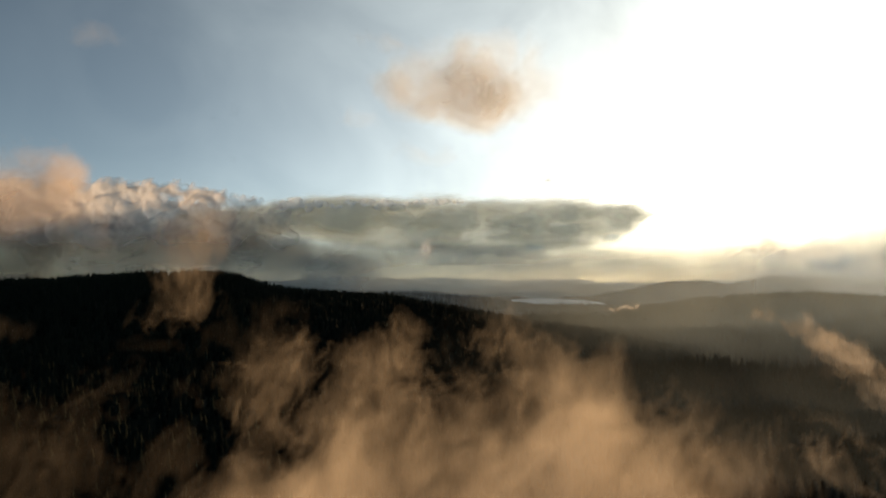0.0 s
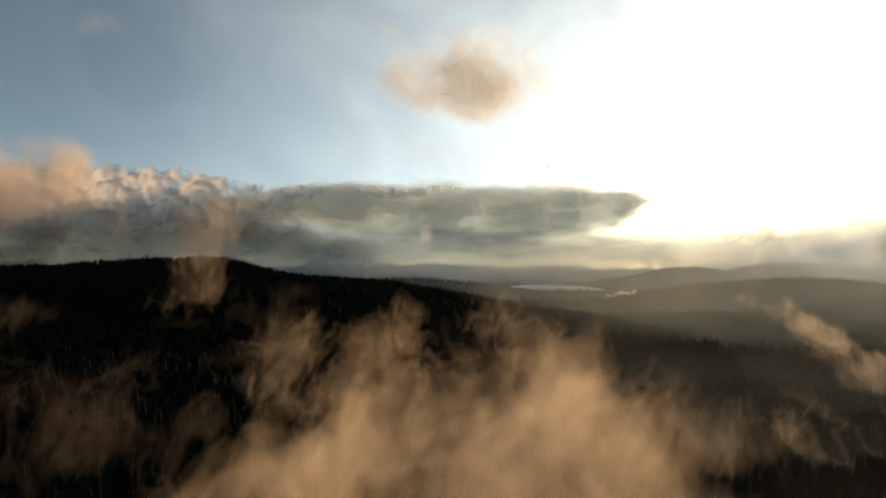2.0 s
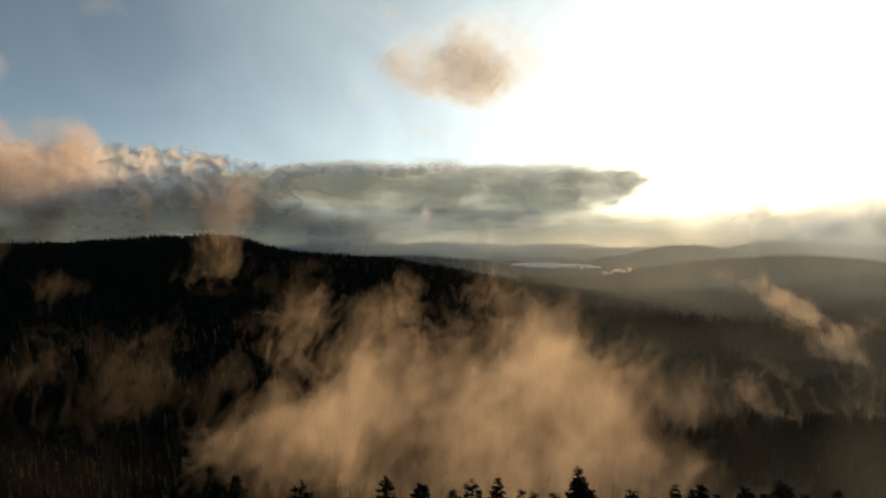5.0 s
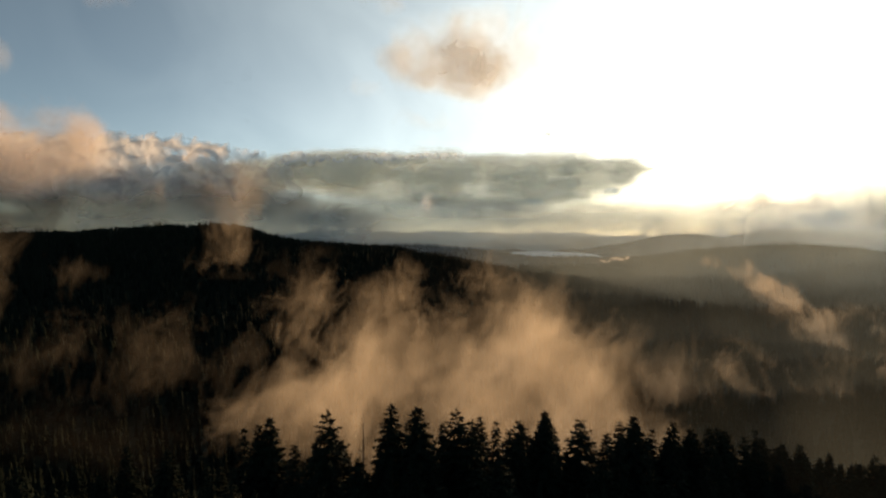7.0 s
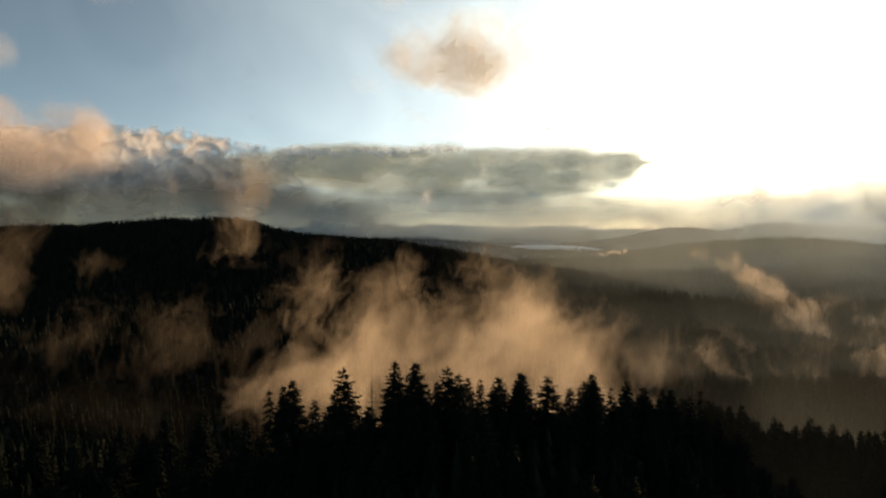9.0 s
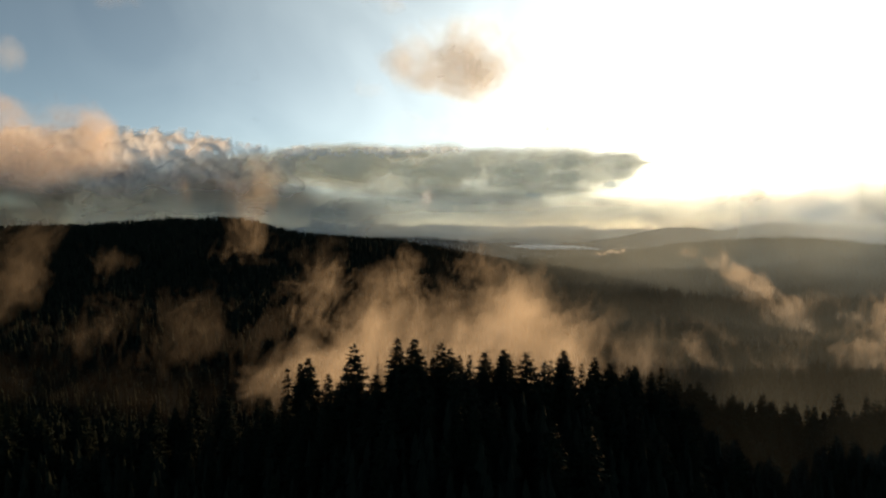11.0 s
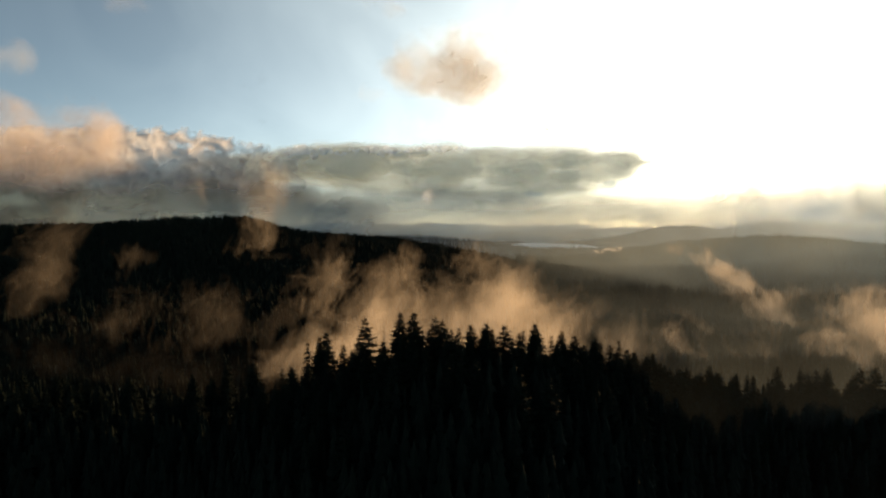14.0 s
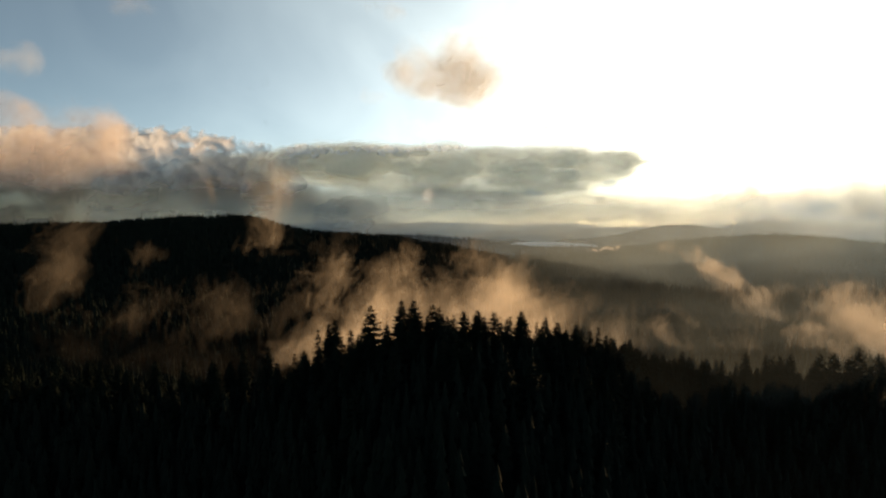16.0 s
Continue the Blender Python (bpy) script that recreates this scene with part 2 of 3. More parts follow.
    return np.where(q < 1.25, np.minimum(z, -6 + 40 * np.clip(q - 0.9, 0, 1)), z)


def build_ground():
    radii = np.concatenate([np.linspace(6, 330, 70), np.geomspace(338, 4920, 190)])
    angles = np.linspace(-math.pi, math.pi, 421)[:-1]
    # finer ahead than behind
    angles = angles - 0.62 * np.sin(angles)
    R, A = np.meshgrid(radii, angles, indexing="ij")
    X, Y = R * np.sin(A), R * np.cos(A) + 0.0
    Z = ground_height(X, Y)
    verts = np.stack([X, Y, Z], -1).reshape(-1, 3)
    faces = grid_faces(len(radii), len(angles), wrap=True)
    centre = len(verts)
    verts = np.vstack([verts, [0, 0, float(ground_height(np.array([0.0]), np.array([0.0]))[0])]])
    ring = np.arange(len(angles))
    cap = np.stack([np.full(len(angles), centre), np.full(len(angles), centre), np.roll(ring, -1), ring], -1)
    tri = np.stack([cap[:, 0], cap[:, 2], cap[:, 3]], -1)
    quads = np.vstack([faces[:, [0, 1, 2]], faces[:, [0, 2, 3]], tri])[:, ::-1]
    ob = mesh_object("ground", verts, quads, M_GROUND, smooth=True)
    tagged(ob, "dark wooded hills, knoll and valley floor", "ground", kind="structure")


def build_lake():
    lx, ly, rx, ry = LAKE
    a = np.linspace(0, 2 * math.pi, 97)[:-1]
    verts = [(lx, ly, 0)] + [(lx + 1.5 * rx * math.sin(t), ly + 1.5 * ry * math.cos(t), 0) for t in a]
    faces = [(0, 1 + (i + 1) % 96, 1 + i) for i in range(96)]
    ob = mesh_object("water", verts, faces, M_WATER)
    tagged(ob, "distant lake, pale and metallic in place of reflected sky", "lake", kind="structure")


build_ground()
build_lake()


# ---- trees ----
def conifer_meshes(seed, height, spread, whorls, bare=0.12, per=7, droop=0.28, power=0.85, tuft=1.0):
    """Trunk and crown of one conifer, base at the origin."""
    rng = random.Random(seed)
    tv, tf = [], []
    sides, rings = 7, 9
    for k in range(rings):
        f = k / (rings - 1)
        r = 0.012 * height * (1 - f) ** 0.8 + 0.02
        ox, oy = 0.12 * math.sin(3 * f + seed), 0.12 * math.cos(2.3 * f + seed)
        for s in range(sides):
            a = 2 * math.pi * s / sides
            tv.append((ox * f + r * math.cos(a), oy * f + r * math.sin(a), f * height * 0.985 - (0.8 if k == 0 else 0)))
    for k in range(rings - 1):
        for s in range(sides):
            a, b = k * sides + s, k * sides + (s + 1) % sides
            tf.append((a, b, b + sides))
            tf.append((a, b + sides, a + sides))
    cv, cf = [], []

    def leaf(p, q, r):
        i = len(cv)
        cv.extend((p, q, r))
        cf.append((i, i + 1, i + 2))

    for w in range(whorls):
        f = bare + (1 - bare) * (w + rng.uniform(-0.3, 0.3)) / whorls
        f = min(max(f, bare), 0.985)
        reach = spread * ((1 - f) / (1 - bare)) ** power * rng.uniform(0.84, 1.12) + 0.22
        n = max(4, int(per * (0.65 + 0.5 * (1 - f))))
        turn = rng.uniform(0, 6.28)
        for b in range(n):
            if rng.random() < 0.10:
                continue
            z0 = min(0.985, f + rng.uniform(-0.9, 0.9) * (1 - bare) / whorls) * height
            az = turn + 2 * math.pi * b / n + rng.uniform(-0.3, 0.3)
            length = reach * rng.uniform(0.72, 1.1)
            fall = droop * rng.uniform(0.6, 1.4) - 0.12 * f
            dx, dy = math.cos(az), math.sin(az)
            clumps = max(3, int(length / 0.45))
            for c in range(clumps):
                g = (c + 0.6) / clumps
                bx, by = dx * length * g, dy * length * g
                bz = z0 - fall * length * g + 0.10 * length * g * g
                size = tuft * 0.74 * (0.30 + 0.42 * (1 - abs(g - 0.45))) * min(1.0, 0.35 + length / 3.5)
                for side in (-1, 1, 1 if c % 2 else -1):
                    spread_a = az + side * rng.uniform(0.4, 1.25)
                    ex, ey = math.cos(spread_a), math.sin(spread_a)
                    lift = rng.uniform(-0.55, 0.25)
                    leaf((bx - dx * 0.2 * size, by - dy * 0.2 * size, bz + rng.uniform(0.25, 0.6) * size),
                         (bx + ex * 1.4 * size, by + ey * 1.4 * size, bz + lift * size),
                         (bx + dx * 0.7 * size, by + dy * 0.7 * size, bz - rng.uniform(0.4, 0.95) * size))
            # tip spray
            tx, ty, tz = dx * length, dy * length, z0 - fall * length + 0.10 * length
            leaf((tx - dy * 0.15, ty + dx * 0.15, tz - 0.1), (tx + dx * 0.5, ty + dy * 0.5, tz + 0.05), (tx + dy * 0.15, ty - dx * 0.15, tz + 0.08))
    for s in range(5):
        a = s * 1.257
        leaf((0, 0, height), (0.16 * math.cos(a), 0.16 * math.sin(a), height * 0.955), (0.16 * math.cos(a + 0.9), 0.16 * math.sin(a + 0.9), height * 0.95))
    return tv, tf, cv, cf


def snag_meshes(seed, height):
    """A dead standing tree with bare, broken branches."""
    rng = random.Random(seed)
    tv, tf, _, _ = conifer_meshes(seed, height, 1, 1)
    cv, cf = [], []
    for k in range(34):
        f = rng.uniform(0.35, 0.99)
        az, length = rng.uniform(0, 6.28), (0.5 + 2.6 * (1 - f)) * rng.uniform(0.5, 1.2)
        d = Vector((math.cos(az), math.sin(az), rng.uniform(-0.25, 0.35)))
        a = Vector((0, 0, f * height))
        side = Vector((-d.y, d.x, 0)) * 0.05
        mid = a + d * length * 0.6 + Vector((0, 0, rng.uniform(-0.15, 0.15)))
        tip = a + d * length + Vector((0, 0, rng.uniform(-0.3, 0.4)))
        i = len(cv)
        for p, s in ((a, 1.0), (mid, 0.7), (tip, 0.25)):
            cv += [tuple(p + side * s), tuple(p - side * s), tuple(p + Vector((0, 0, 0.08 * s)))]
        for lv in (0, 3):
            for s in range(3):
                p, q = i + lv + s, i + lv + (s + 1) % 3
                cf += [(p, q, q + 3), (p, q + 3, p + 3)]
    return tv, tf, cv, cf


def tree_kind(name, meshes, crown_mat, trunk_mat, label, crown_name="crown"):
    tv, tf, cv, cf = meshes
    root = new(name)
    root.empty_display_size = 2
    mesh_object("trunk", tv, tf, trunk_mat, root, smooth=True)
    if crown_name == "branch":
        for k in range(0, len(cv), 9):
            mesh_object("branch", cv[k:k + 9], np.array(cf[k // 9 * 12:k // 9 * 12 + 12]) - k, crown_mat, root)
    else:
        mesh_object(crown_name, cv, cf, crown_mat, root)
    return tagged(root, label, "tree", "conifers on the knoll")


UNIT = 24.0
KINDS = [
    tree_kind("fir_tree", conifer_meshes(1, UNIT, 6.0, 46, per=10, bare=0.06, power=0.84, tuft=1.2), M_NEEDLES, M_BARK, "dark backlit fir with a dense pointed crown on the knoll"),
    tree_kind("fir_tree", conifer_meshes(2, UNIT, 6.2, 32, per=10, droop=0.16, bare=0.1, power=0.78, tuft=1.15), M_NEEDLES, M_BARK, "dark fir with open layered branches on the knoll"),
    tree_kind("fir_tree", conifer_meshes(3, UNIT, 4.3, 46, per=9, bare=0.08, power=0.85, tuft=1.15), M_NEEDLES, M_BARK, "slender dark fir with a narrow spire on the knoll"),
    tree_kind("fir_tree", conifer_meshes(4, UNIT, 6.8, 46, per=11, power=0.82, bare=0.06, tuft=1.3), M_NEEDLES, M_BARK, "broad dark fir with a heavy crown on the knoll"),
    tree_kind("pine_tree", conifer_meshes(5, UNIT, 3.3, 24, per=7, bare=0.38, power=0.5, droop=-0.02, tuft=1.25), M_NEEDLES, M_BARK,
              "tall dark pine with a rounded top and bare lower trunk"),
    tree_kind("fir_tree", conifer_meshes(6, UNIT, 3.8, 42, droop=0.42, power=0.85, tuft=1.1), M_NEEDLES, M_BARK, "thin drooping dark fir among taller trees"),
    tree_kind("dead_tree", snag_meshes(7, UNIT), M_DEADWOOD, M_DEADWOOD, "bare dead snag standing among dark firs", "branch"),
]
USED = [False] * len(KINDS)


def plant(kind, x, y, top, turn=0.0, wide=1.0):
    g = float(ground_height(np.array([x]), np.array([y]))[0])
    h = max(9.0, top - g)
    m = Matrix.Translation((x, y, g)) @ Matrix.Rotation(turn, 4, "Z")
    s = h / UNIT
    if USED[kind]:
        ob = copy_thing(KINDS[kind], m)
    else:
        ob = KINDS[kind]
        ob.matrix_basis = m
        USED[kind] = True
    w = s ** 0.6 * wide
    ob.scale = (w, w, s)


# crest trees: x, y, top, kind
CREST_WEST = [(-88, 231, 80, 2), (-77, 230, 79.5, 0), (-63, 222, 79, 5), (-59, 220, 80, 2), (-51, 214, 91, 5), (-44.5, 205, 95, 0), (-42.3, 205, 96.5, 3),
              (-34.5, 196, 94.5, 2), (-25, 182, 105.8, 1), (-28, 186, 99, 5), (-14, 178, 108.2, 0), (-9.8, 175.5, 108.5, 3), (-20, 188, 103.5, 6)]
CREST_MID = [(-3.4, 181, 106.2, 1), (-0.6, 182, 102.5, 3), (4, 190, 101, 5), (7.5, 185, 103, 1), (12.1, 184, 103.8, 0), (18.3, 186, 102.8, 1),
             (23, 186, 100.5, 2), (28, 187, 103, 3), (38, 194, 99.5, 0), (43, 197, 97, 3), (51, 200, 95.5, 0), (57, 203, 93, 2), (61, 206, 93.5, 5),
             (72, 211, 85, 3), (87, 216, 81, 0)]
CREST_EAST = [(95, 219, 77, 3), (102, 221, 77, 0), (113, 224, 76.5, 2), (118, 225, 75.5, 5), (121, 226, 75, 2), (127, 226, 74, 5), (133, 228, 72.5, 3),
              (138, 229, 71, 0), (143.5, 228, 76, 4), (148, 229, 76, 4), (157, 230, 69, 0), (167, 231, 76.5, 4), (174, 232, 76.7, 4), (181, 232, 75, 4),
              (185, 232, 79, 4), (194, 232, 76, 4), (203, 234, 75, 4), (212, 236, 77, 3)]
rng = random.Random(5)
for x, y, top, kind in CREST_WEST + CREST_MID + CREST_EAST:
    plant(kind, x, y, top, rng.uniform(0, 6.28), rng.uniform(1.05, 1.22))
# the fill between and in front of them
spots = [(x, y) for x, y, _, _ in CREST_WEST + CREST_MID + CREST_EAST]
tries = 0
while len(spots) < 298 and tries < 6000:
    tries += 1
    x = rng.uniform(-240, 250) if rng.random() < 0.45 else rng.uniform(-55, 120)
    cy, cz = knoll_crest(x)
    y = cy + rng.gauss(-4, 12)
    if y < 60 or min((x - a) ** 2 + (y - b) ** 2 for a, b in spots) < 14:
        continue
    spots.append((x, y))
    top = float(cz) + rng.uniform(17, 23) - 0.34 * abs(y - float(cy))
    plant(rng.choice((0, 0, 1, 2, 3, 3, 5)) if x < 135 else rng.choice((4, 4, 2, 5, 3)), x, y, top, rng.uniform(0, 6.28), rng.uniform(0.85, 1.15))


# ---- woods ----
def woods(name, label, points, heights, sides=5, tiers=3, widths=0.17):
    """Many small conifers in one mesh: ragged stacked skirts."""
    gen = np.random.default_rng(len(points))
    n = len(points)
    ang = np.arange(sides) * 2 * math.pi / sides
    verts, faces = [], []
    per = tiers * (sides + 1)
    for k in range(tiers):
        lo = 0.08 + 0.86 * k / tiers
        hi = min(1.0, lo + 1.25 / tiers)
        rad = widths * (1 - lo) ** 0.8 * heights[:, None] * gen.uniform(0.65, 1.3, (n, sides))
        a = ang[None] + gen.uniform(0, 6.28, (n, 1))
        zl = (lo * heights)[:, None] + gen.uniform(-0.05, 0.05, (n, sides)) * heights[:, None]
        ring = np.stack([points[:, 0:1] + rad * np.cos(a), points[:, 1:2] + rad * np.sin(a), points[:, 2:3] + zl], -1)
        tip = np.stack([points[:, 0], points[:, 1], points[:, 2] + hi * heights], -1)[:, None]
        verts.append(np.concatenate([ring, tip], 1))
        s = np.arange(sides)
        faces.append(np.stack([s, (s + 1) % sides, np.full(sides, sides)], -1) + k * (sides + 1))
    verts = np.concatenate(verts, 1).reshape(-1, 3)
    faces = (np.concatenate(faces)[None] + (np.arange(n) * per)[:, None, None]).reshape(-1, 3)
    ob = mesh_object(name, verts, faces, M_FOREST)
    return tagged(ob, label, "forest", kind="stuff")


def scatter(gen, n, x0, x1, y0, y1, keep=None):
    x, y = gen.uniform(x0, x1, n), gen.uniform(y0, y1, n)
    if keep is not None:
        k = keep(x, y)
        x, y = x[k], y[k]
    return np.stack([x, y, ground_height(x, y) - 0.5], -1)


gen = np.random.default_rng(11)
pts = scatter(gen, 13000, -330, 330, -60, 300, lambda x, y: (y < knoll_crest(x)[0] - 12) & (np.abs(x) < 90 + 0.9 * np.abs(y)))
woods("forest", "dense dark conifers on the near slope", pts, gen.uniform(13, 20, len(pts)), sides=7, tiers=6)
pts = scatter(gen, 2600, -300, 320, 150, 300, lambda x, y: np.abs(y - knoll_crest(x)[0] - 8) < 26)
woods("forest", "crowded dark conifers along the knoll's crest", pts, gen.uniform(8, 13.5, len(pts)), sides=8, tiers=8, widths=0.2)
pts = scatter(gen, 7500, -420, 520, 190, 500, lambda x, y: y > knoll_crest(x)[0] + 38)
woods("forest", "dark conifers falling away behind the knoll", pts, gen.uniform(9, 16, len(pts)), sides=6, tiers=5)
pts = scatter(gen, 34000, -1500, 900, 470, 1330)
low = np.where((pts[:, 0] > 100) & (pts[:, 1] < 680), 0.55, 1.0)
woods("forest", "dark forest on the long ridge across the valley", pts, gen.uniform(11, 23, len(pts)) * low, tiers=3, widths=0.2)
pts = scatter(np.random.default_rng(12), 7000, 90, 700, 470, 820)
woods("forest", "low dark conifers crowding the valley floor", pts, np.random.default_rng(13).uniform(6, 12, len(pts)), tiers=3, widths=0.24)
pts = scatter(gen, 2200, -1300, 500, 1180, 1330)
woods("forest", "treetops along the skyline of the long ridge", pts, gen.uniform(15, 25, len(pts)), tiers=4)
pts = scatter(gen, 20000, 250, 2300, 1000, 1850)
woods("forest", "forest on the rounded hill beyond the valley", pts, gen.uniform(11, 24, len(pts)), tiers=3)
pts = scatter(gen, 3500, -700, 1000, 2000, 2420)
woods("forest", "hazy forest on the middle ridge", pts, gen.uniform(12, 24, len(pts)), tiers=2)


# ---- mist ----
def vapour(name, label, category, lobes, sheets, cell, mat, seed, wisp=(1.0, 1.0, 1.0), size=60.0, erode=1.0, warp=0.6, soft=0.45, peak=0.35, bulge=0.6,
           threads=0.5, lumps=0.0, even=0.0, ragged=0.9, group=""):
    """A drifting body of vapour, as many thin curved veils one behind the other; lobes: (x, y, z, rx, ry, rz, weight)."""
    L = np.array(lobes, float)
    lo = (L[:, :3] - L[:, 3:6] * 1.4).min(0)
    hi = (L[:, :3] + L[:, 3:6] * 1.4).max(0)
    nx, nz = int((hi[0] - lo[0]) / cell) + 2, int((hi[2] - lo[2]) / cell) + 2
    gx, gz = np.linspace(lo[0], hi[0], nx), np.linspace(lo[2], hi[2], nz)
    X, Z = np.meshgrid(gx, gz, indexing="xy")
    step = (hi[1] - lo[1]) / sheets
    all_v, all_f, all_d, at = [], [], [], 0
    base_faces = grid_faces(nz, nx)
    for k in range(sheets):
        y0 = lo[1] + (k + 0.5) * step
        flat = np.stack([X.ravel(), np.full(X.size, y0), Z.ravel()], -1)
        drift = (fbm(flat / (size * 2.2), 2, seed + 5) - 0.5) * step * 1.6
        p = flat.copy()
        p[:, 1] += drift
        q = p / size * np.array([wisp[0], wisp[1] * 0.3, wisp[2]])
        w1 = fbm(q * 0.9, 4, seed + 41, 0.6) - 0.5
        w2 = fbm(q * 0.9 + 7.3, 4, seed + 43, 0.6) - 0.5
        q = q + warp * 2.4 * np.stack([w1, w2 * 0.4, w2], -1)
        n = fbm(q, 5, seed, 0.55)
        thread = 1 - np.abs(2 * fbm(q * 1.7 + 3.1, 4, seed + 71, 0.55) - 1)
        n = (1 - threads) * n + threads * (thread - 0.32)
        heap = np.abs(2 * fbm(q * 1.3 + 9.1, 4, seed + 91, 0.42) - 1) if lumps else 0.0
        n = (1 - lumps) * n + lumps * (0.2 + 1.3 * heap)
        n = (1 - even) * n + even * 0.62
        env = np.zeros(len(p))
        for cx, cy, cz, rx, ry, rz, weight in lobes:
            r = np.sqrt(((p[:, 0] - cx) / rx) ** 2 + ((p[:, 1] - cy) / ry) ** 2 + ((p[:, 2] - cz) / rz) ** 2)
            env = np.maximum(env, weight * np.clip(1.2 - r + ragged * (w1 + w2), 0, 1))
        body = np.clip(env * 1.5, 0, 1)
        body = body * body * (3 - 2 * body)
        d = np.clip((n - (0.5 + erode * 0.22 - (0.3 + erode * 0.22) * body)) / soft, 0, 1)
        d = d ** 1.25 * np.clip(env * 3.5, 0, 1) * (0.3 + 0.7 * body) * peak
        p[:, 1] -= bulge * step * d / peak + lumps * 0.4 * size * heap
        keep = d[base_faces].max(1) > min(0.012, 0.04 * peak)
        f = base_faces[keep]
        used, inv = np.unique(f, return_inverse=True)
        if len(used) == 0:
            continue
        all_v.append(p[used])
        all_d.append(d[used])
        all_f.append(inv.reshape(f.shape) + at)
        at += len(used)
    verts, faces, dens = np.vstack(all_v), np.vstack(all_f), np.concatenate(all_d)
    ob = mesh_object(name, verts, faces, mat, smooth=True)
    attr = ob.data.attributes.new("vapour", "FLOAT", "POINT")
    attr.data.foreach_set("value", dens.astype(np.float32))
    return tagged(ob, label, category, group, kind="stuff")


def mist(name, label, lobes, mat, seed, sheets=6, cell=1.6, size=40.0, depth=30.0, stretch=(1.0, 0.7), lean=0.0, warp=0.9, rough=1.0, cut=0.34, soft=1.1, peak=0.4, fil=0.4,
         category="mist", group="mist"):
    """Soft torn vapour as thin veils one behind the other; lobes: (x, y, z, rx, rz, weight); stretch: how fine across and upwards."""
    L = np.array(lobes, float)
    lo = np.array([(L[:, 0] - 1.9 * L[:, 3]).min(), (L[:, 1] - depth).min(), (L[:, 2] - 1.9 * L[:, 4]).min()])
    hi = np.array([(L[:, 0] + 1.9 * L[:, 3]).max(), (L[:, 1] + depth).max(), (L[:, 2] + 1.9 * L[:, 4]).max()])
    nx, nz = int((hi[0] - lo[0]) / cell) + 2, int((hi[2] - lo[2]) / cell) + 2
    X, Z = np.meshgrid(np.linspace(lo[0], hi[0], nx), np.linspace(lo[2], hi[2], nz), indexing="xy")
    step = (hi[1] - lo[1]) / sheets
    base_faces = grid_faces(nz, nx)
    all_v, all_f, all_d, at = [], [], [], 0
    for k in range(sheets):
        p = np.stack([X.ravel(), np.full(X.size, lo[1] + (k + 0.5) * step), Z.ravel()], -1)
        p[:, 1] += (fbm(p / (size * 2.5), 2, seed + 5) - 0.5) * step
        q = p / size
        q[:, 0] = (q[:, 0] - lean * q[:, 2]) * stretch[0]
        q[:, 1] *= 0.6
        q[:, 2] *= stretch[1]
        a = np.stack([fbm(q * 0.8, 3, seed + 41), np.full(len(q), 0.5), fbm(q * 0.8 + 7.3, 3, seed + 43)], -1) - 0.5
        q1 = q + warp * 1.7 * a
        b = np.stack([fbm(q1 * 1.8 + 3.3, 3, seed + 47), np.full(len(q), 0.5), fbm(q1 * 1.8 + 9.7, 3, seed + 53)], -1) - 0.5
        q2 = q1 + warp * 0.8 * b
        n = (fbm(q2, 5, seed, 0.56) - 0.5) * 4
        strand = np.exp(-((2 * fbm(q2 * 1.5 + 3.1, 4, seed + 71, 0.5) - 1) / 0.11) ** 2) - 0.4
        pe = p + size * 0.9 * warp * a + size * 0.35 * warp * b
        gap = np.ones(len(p))
        for cx, cy, cz, rx, rz, weight in lobes:
            r2 = ((pe[:, 0] - cx) / rx) ** 2 + ((p[:, 1] - cy) / depth) ** 2 + ((pe[:, 2] - cz) / rz) ** 2
            gap *= 1 - np.minimum(0.97, weight * np.exp(-1.1 * r2))
        env = 1 - gap
        v = env - cut + rough * 0.34 * ((1 - 0.5 * fil) * n + 1.6 * fil * strand)
        d = np.clip(v / soft, 0, 1)
        d = peak * d ** 1.3 * np.clip((env - 0.04) * 5, 0, 1)
        f = base_faces[d[base_faces].max(1) > 0.03 * peak]
        used, inv = np.unique(f, return_inverse=True)
        if len(used) == 0:
            continue
        all_v.append(p[used])
        all_d.append(d[used])
        all_f.append(inv.reshape(f.shape) + at)
        at += len(used)
    ob = mesh_object(name, np.vstack(all_v), np.vstack(all_f), mat, smooth=True)
    ob.data.attributes.new("vapour", "FLOAT", "POINT").data.foreach_set("value", np.concatenate(all_d).astype(np.float32))
    return tagged(ob, label, category, group, kind="stuff")


# the bright bank that rises behind the knoll
mist("mist_bank", "golden backlit mist rising from the valley",
     [(-5, 360, 46, 92, 30, 1.0), (-26, 365, 64, 58, 24, 0.68), (38, 360, 74, 40, 30, 0.9), (44, 380, 92, 24, 26, 0.5), (72, 360, 60, 22, 22, 0.65), (-76, 365, 62, 34, 26, 0.38),
      (-92, 360, 44, 28, 20, 0.45), (15, 355, 20, 98, 26, 0.9), (-108, 362, 52, 24, 16, 0.65)],
     M_MIST, 101, sheets=8, cell=1.5, size=32, depth=42, stretch=(1.0, 0.75), lean=0.25, peak=0.36, cut=0.34, rough=1.25, warp=0.95, fil=0.3, soft=1.15)
mist("mist_wisps", "golden wisps curling above the mist",
     [(-39, 450, 93, 22, 24, 0.6), (19, 450, 108, 15, 22, 0.5), (43, 440, 90, 26, 26, 0.6), (-88, 450, 89, 40, 26, 0.45), (-63, 440, 66, 55, 24, 0.5), (105, 440, 66, 30, 24, 0.5), (-10, 440, 76, 55, 24, 0.5)],
     M_MIST, 111, sheets=5, cell=1.3, size=22, depth=30, stretch=(1.0, 0.75), lean=0.15, peak=0.34, cut=0.32, soft=1.1, rough=1.0, fil=0.35, warp=0.7)
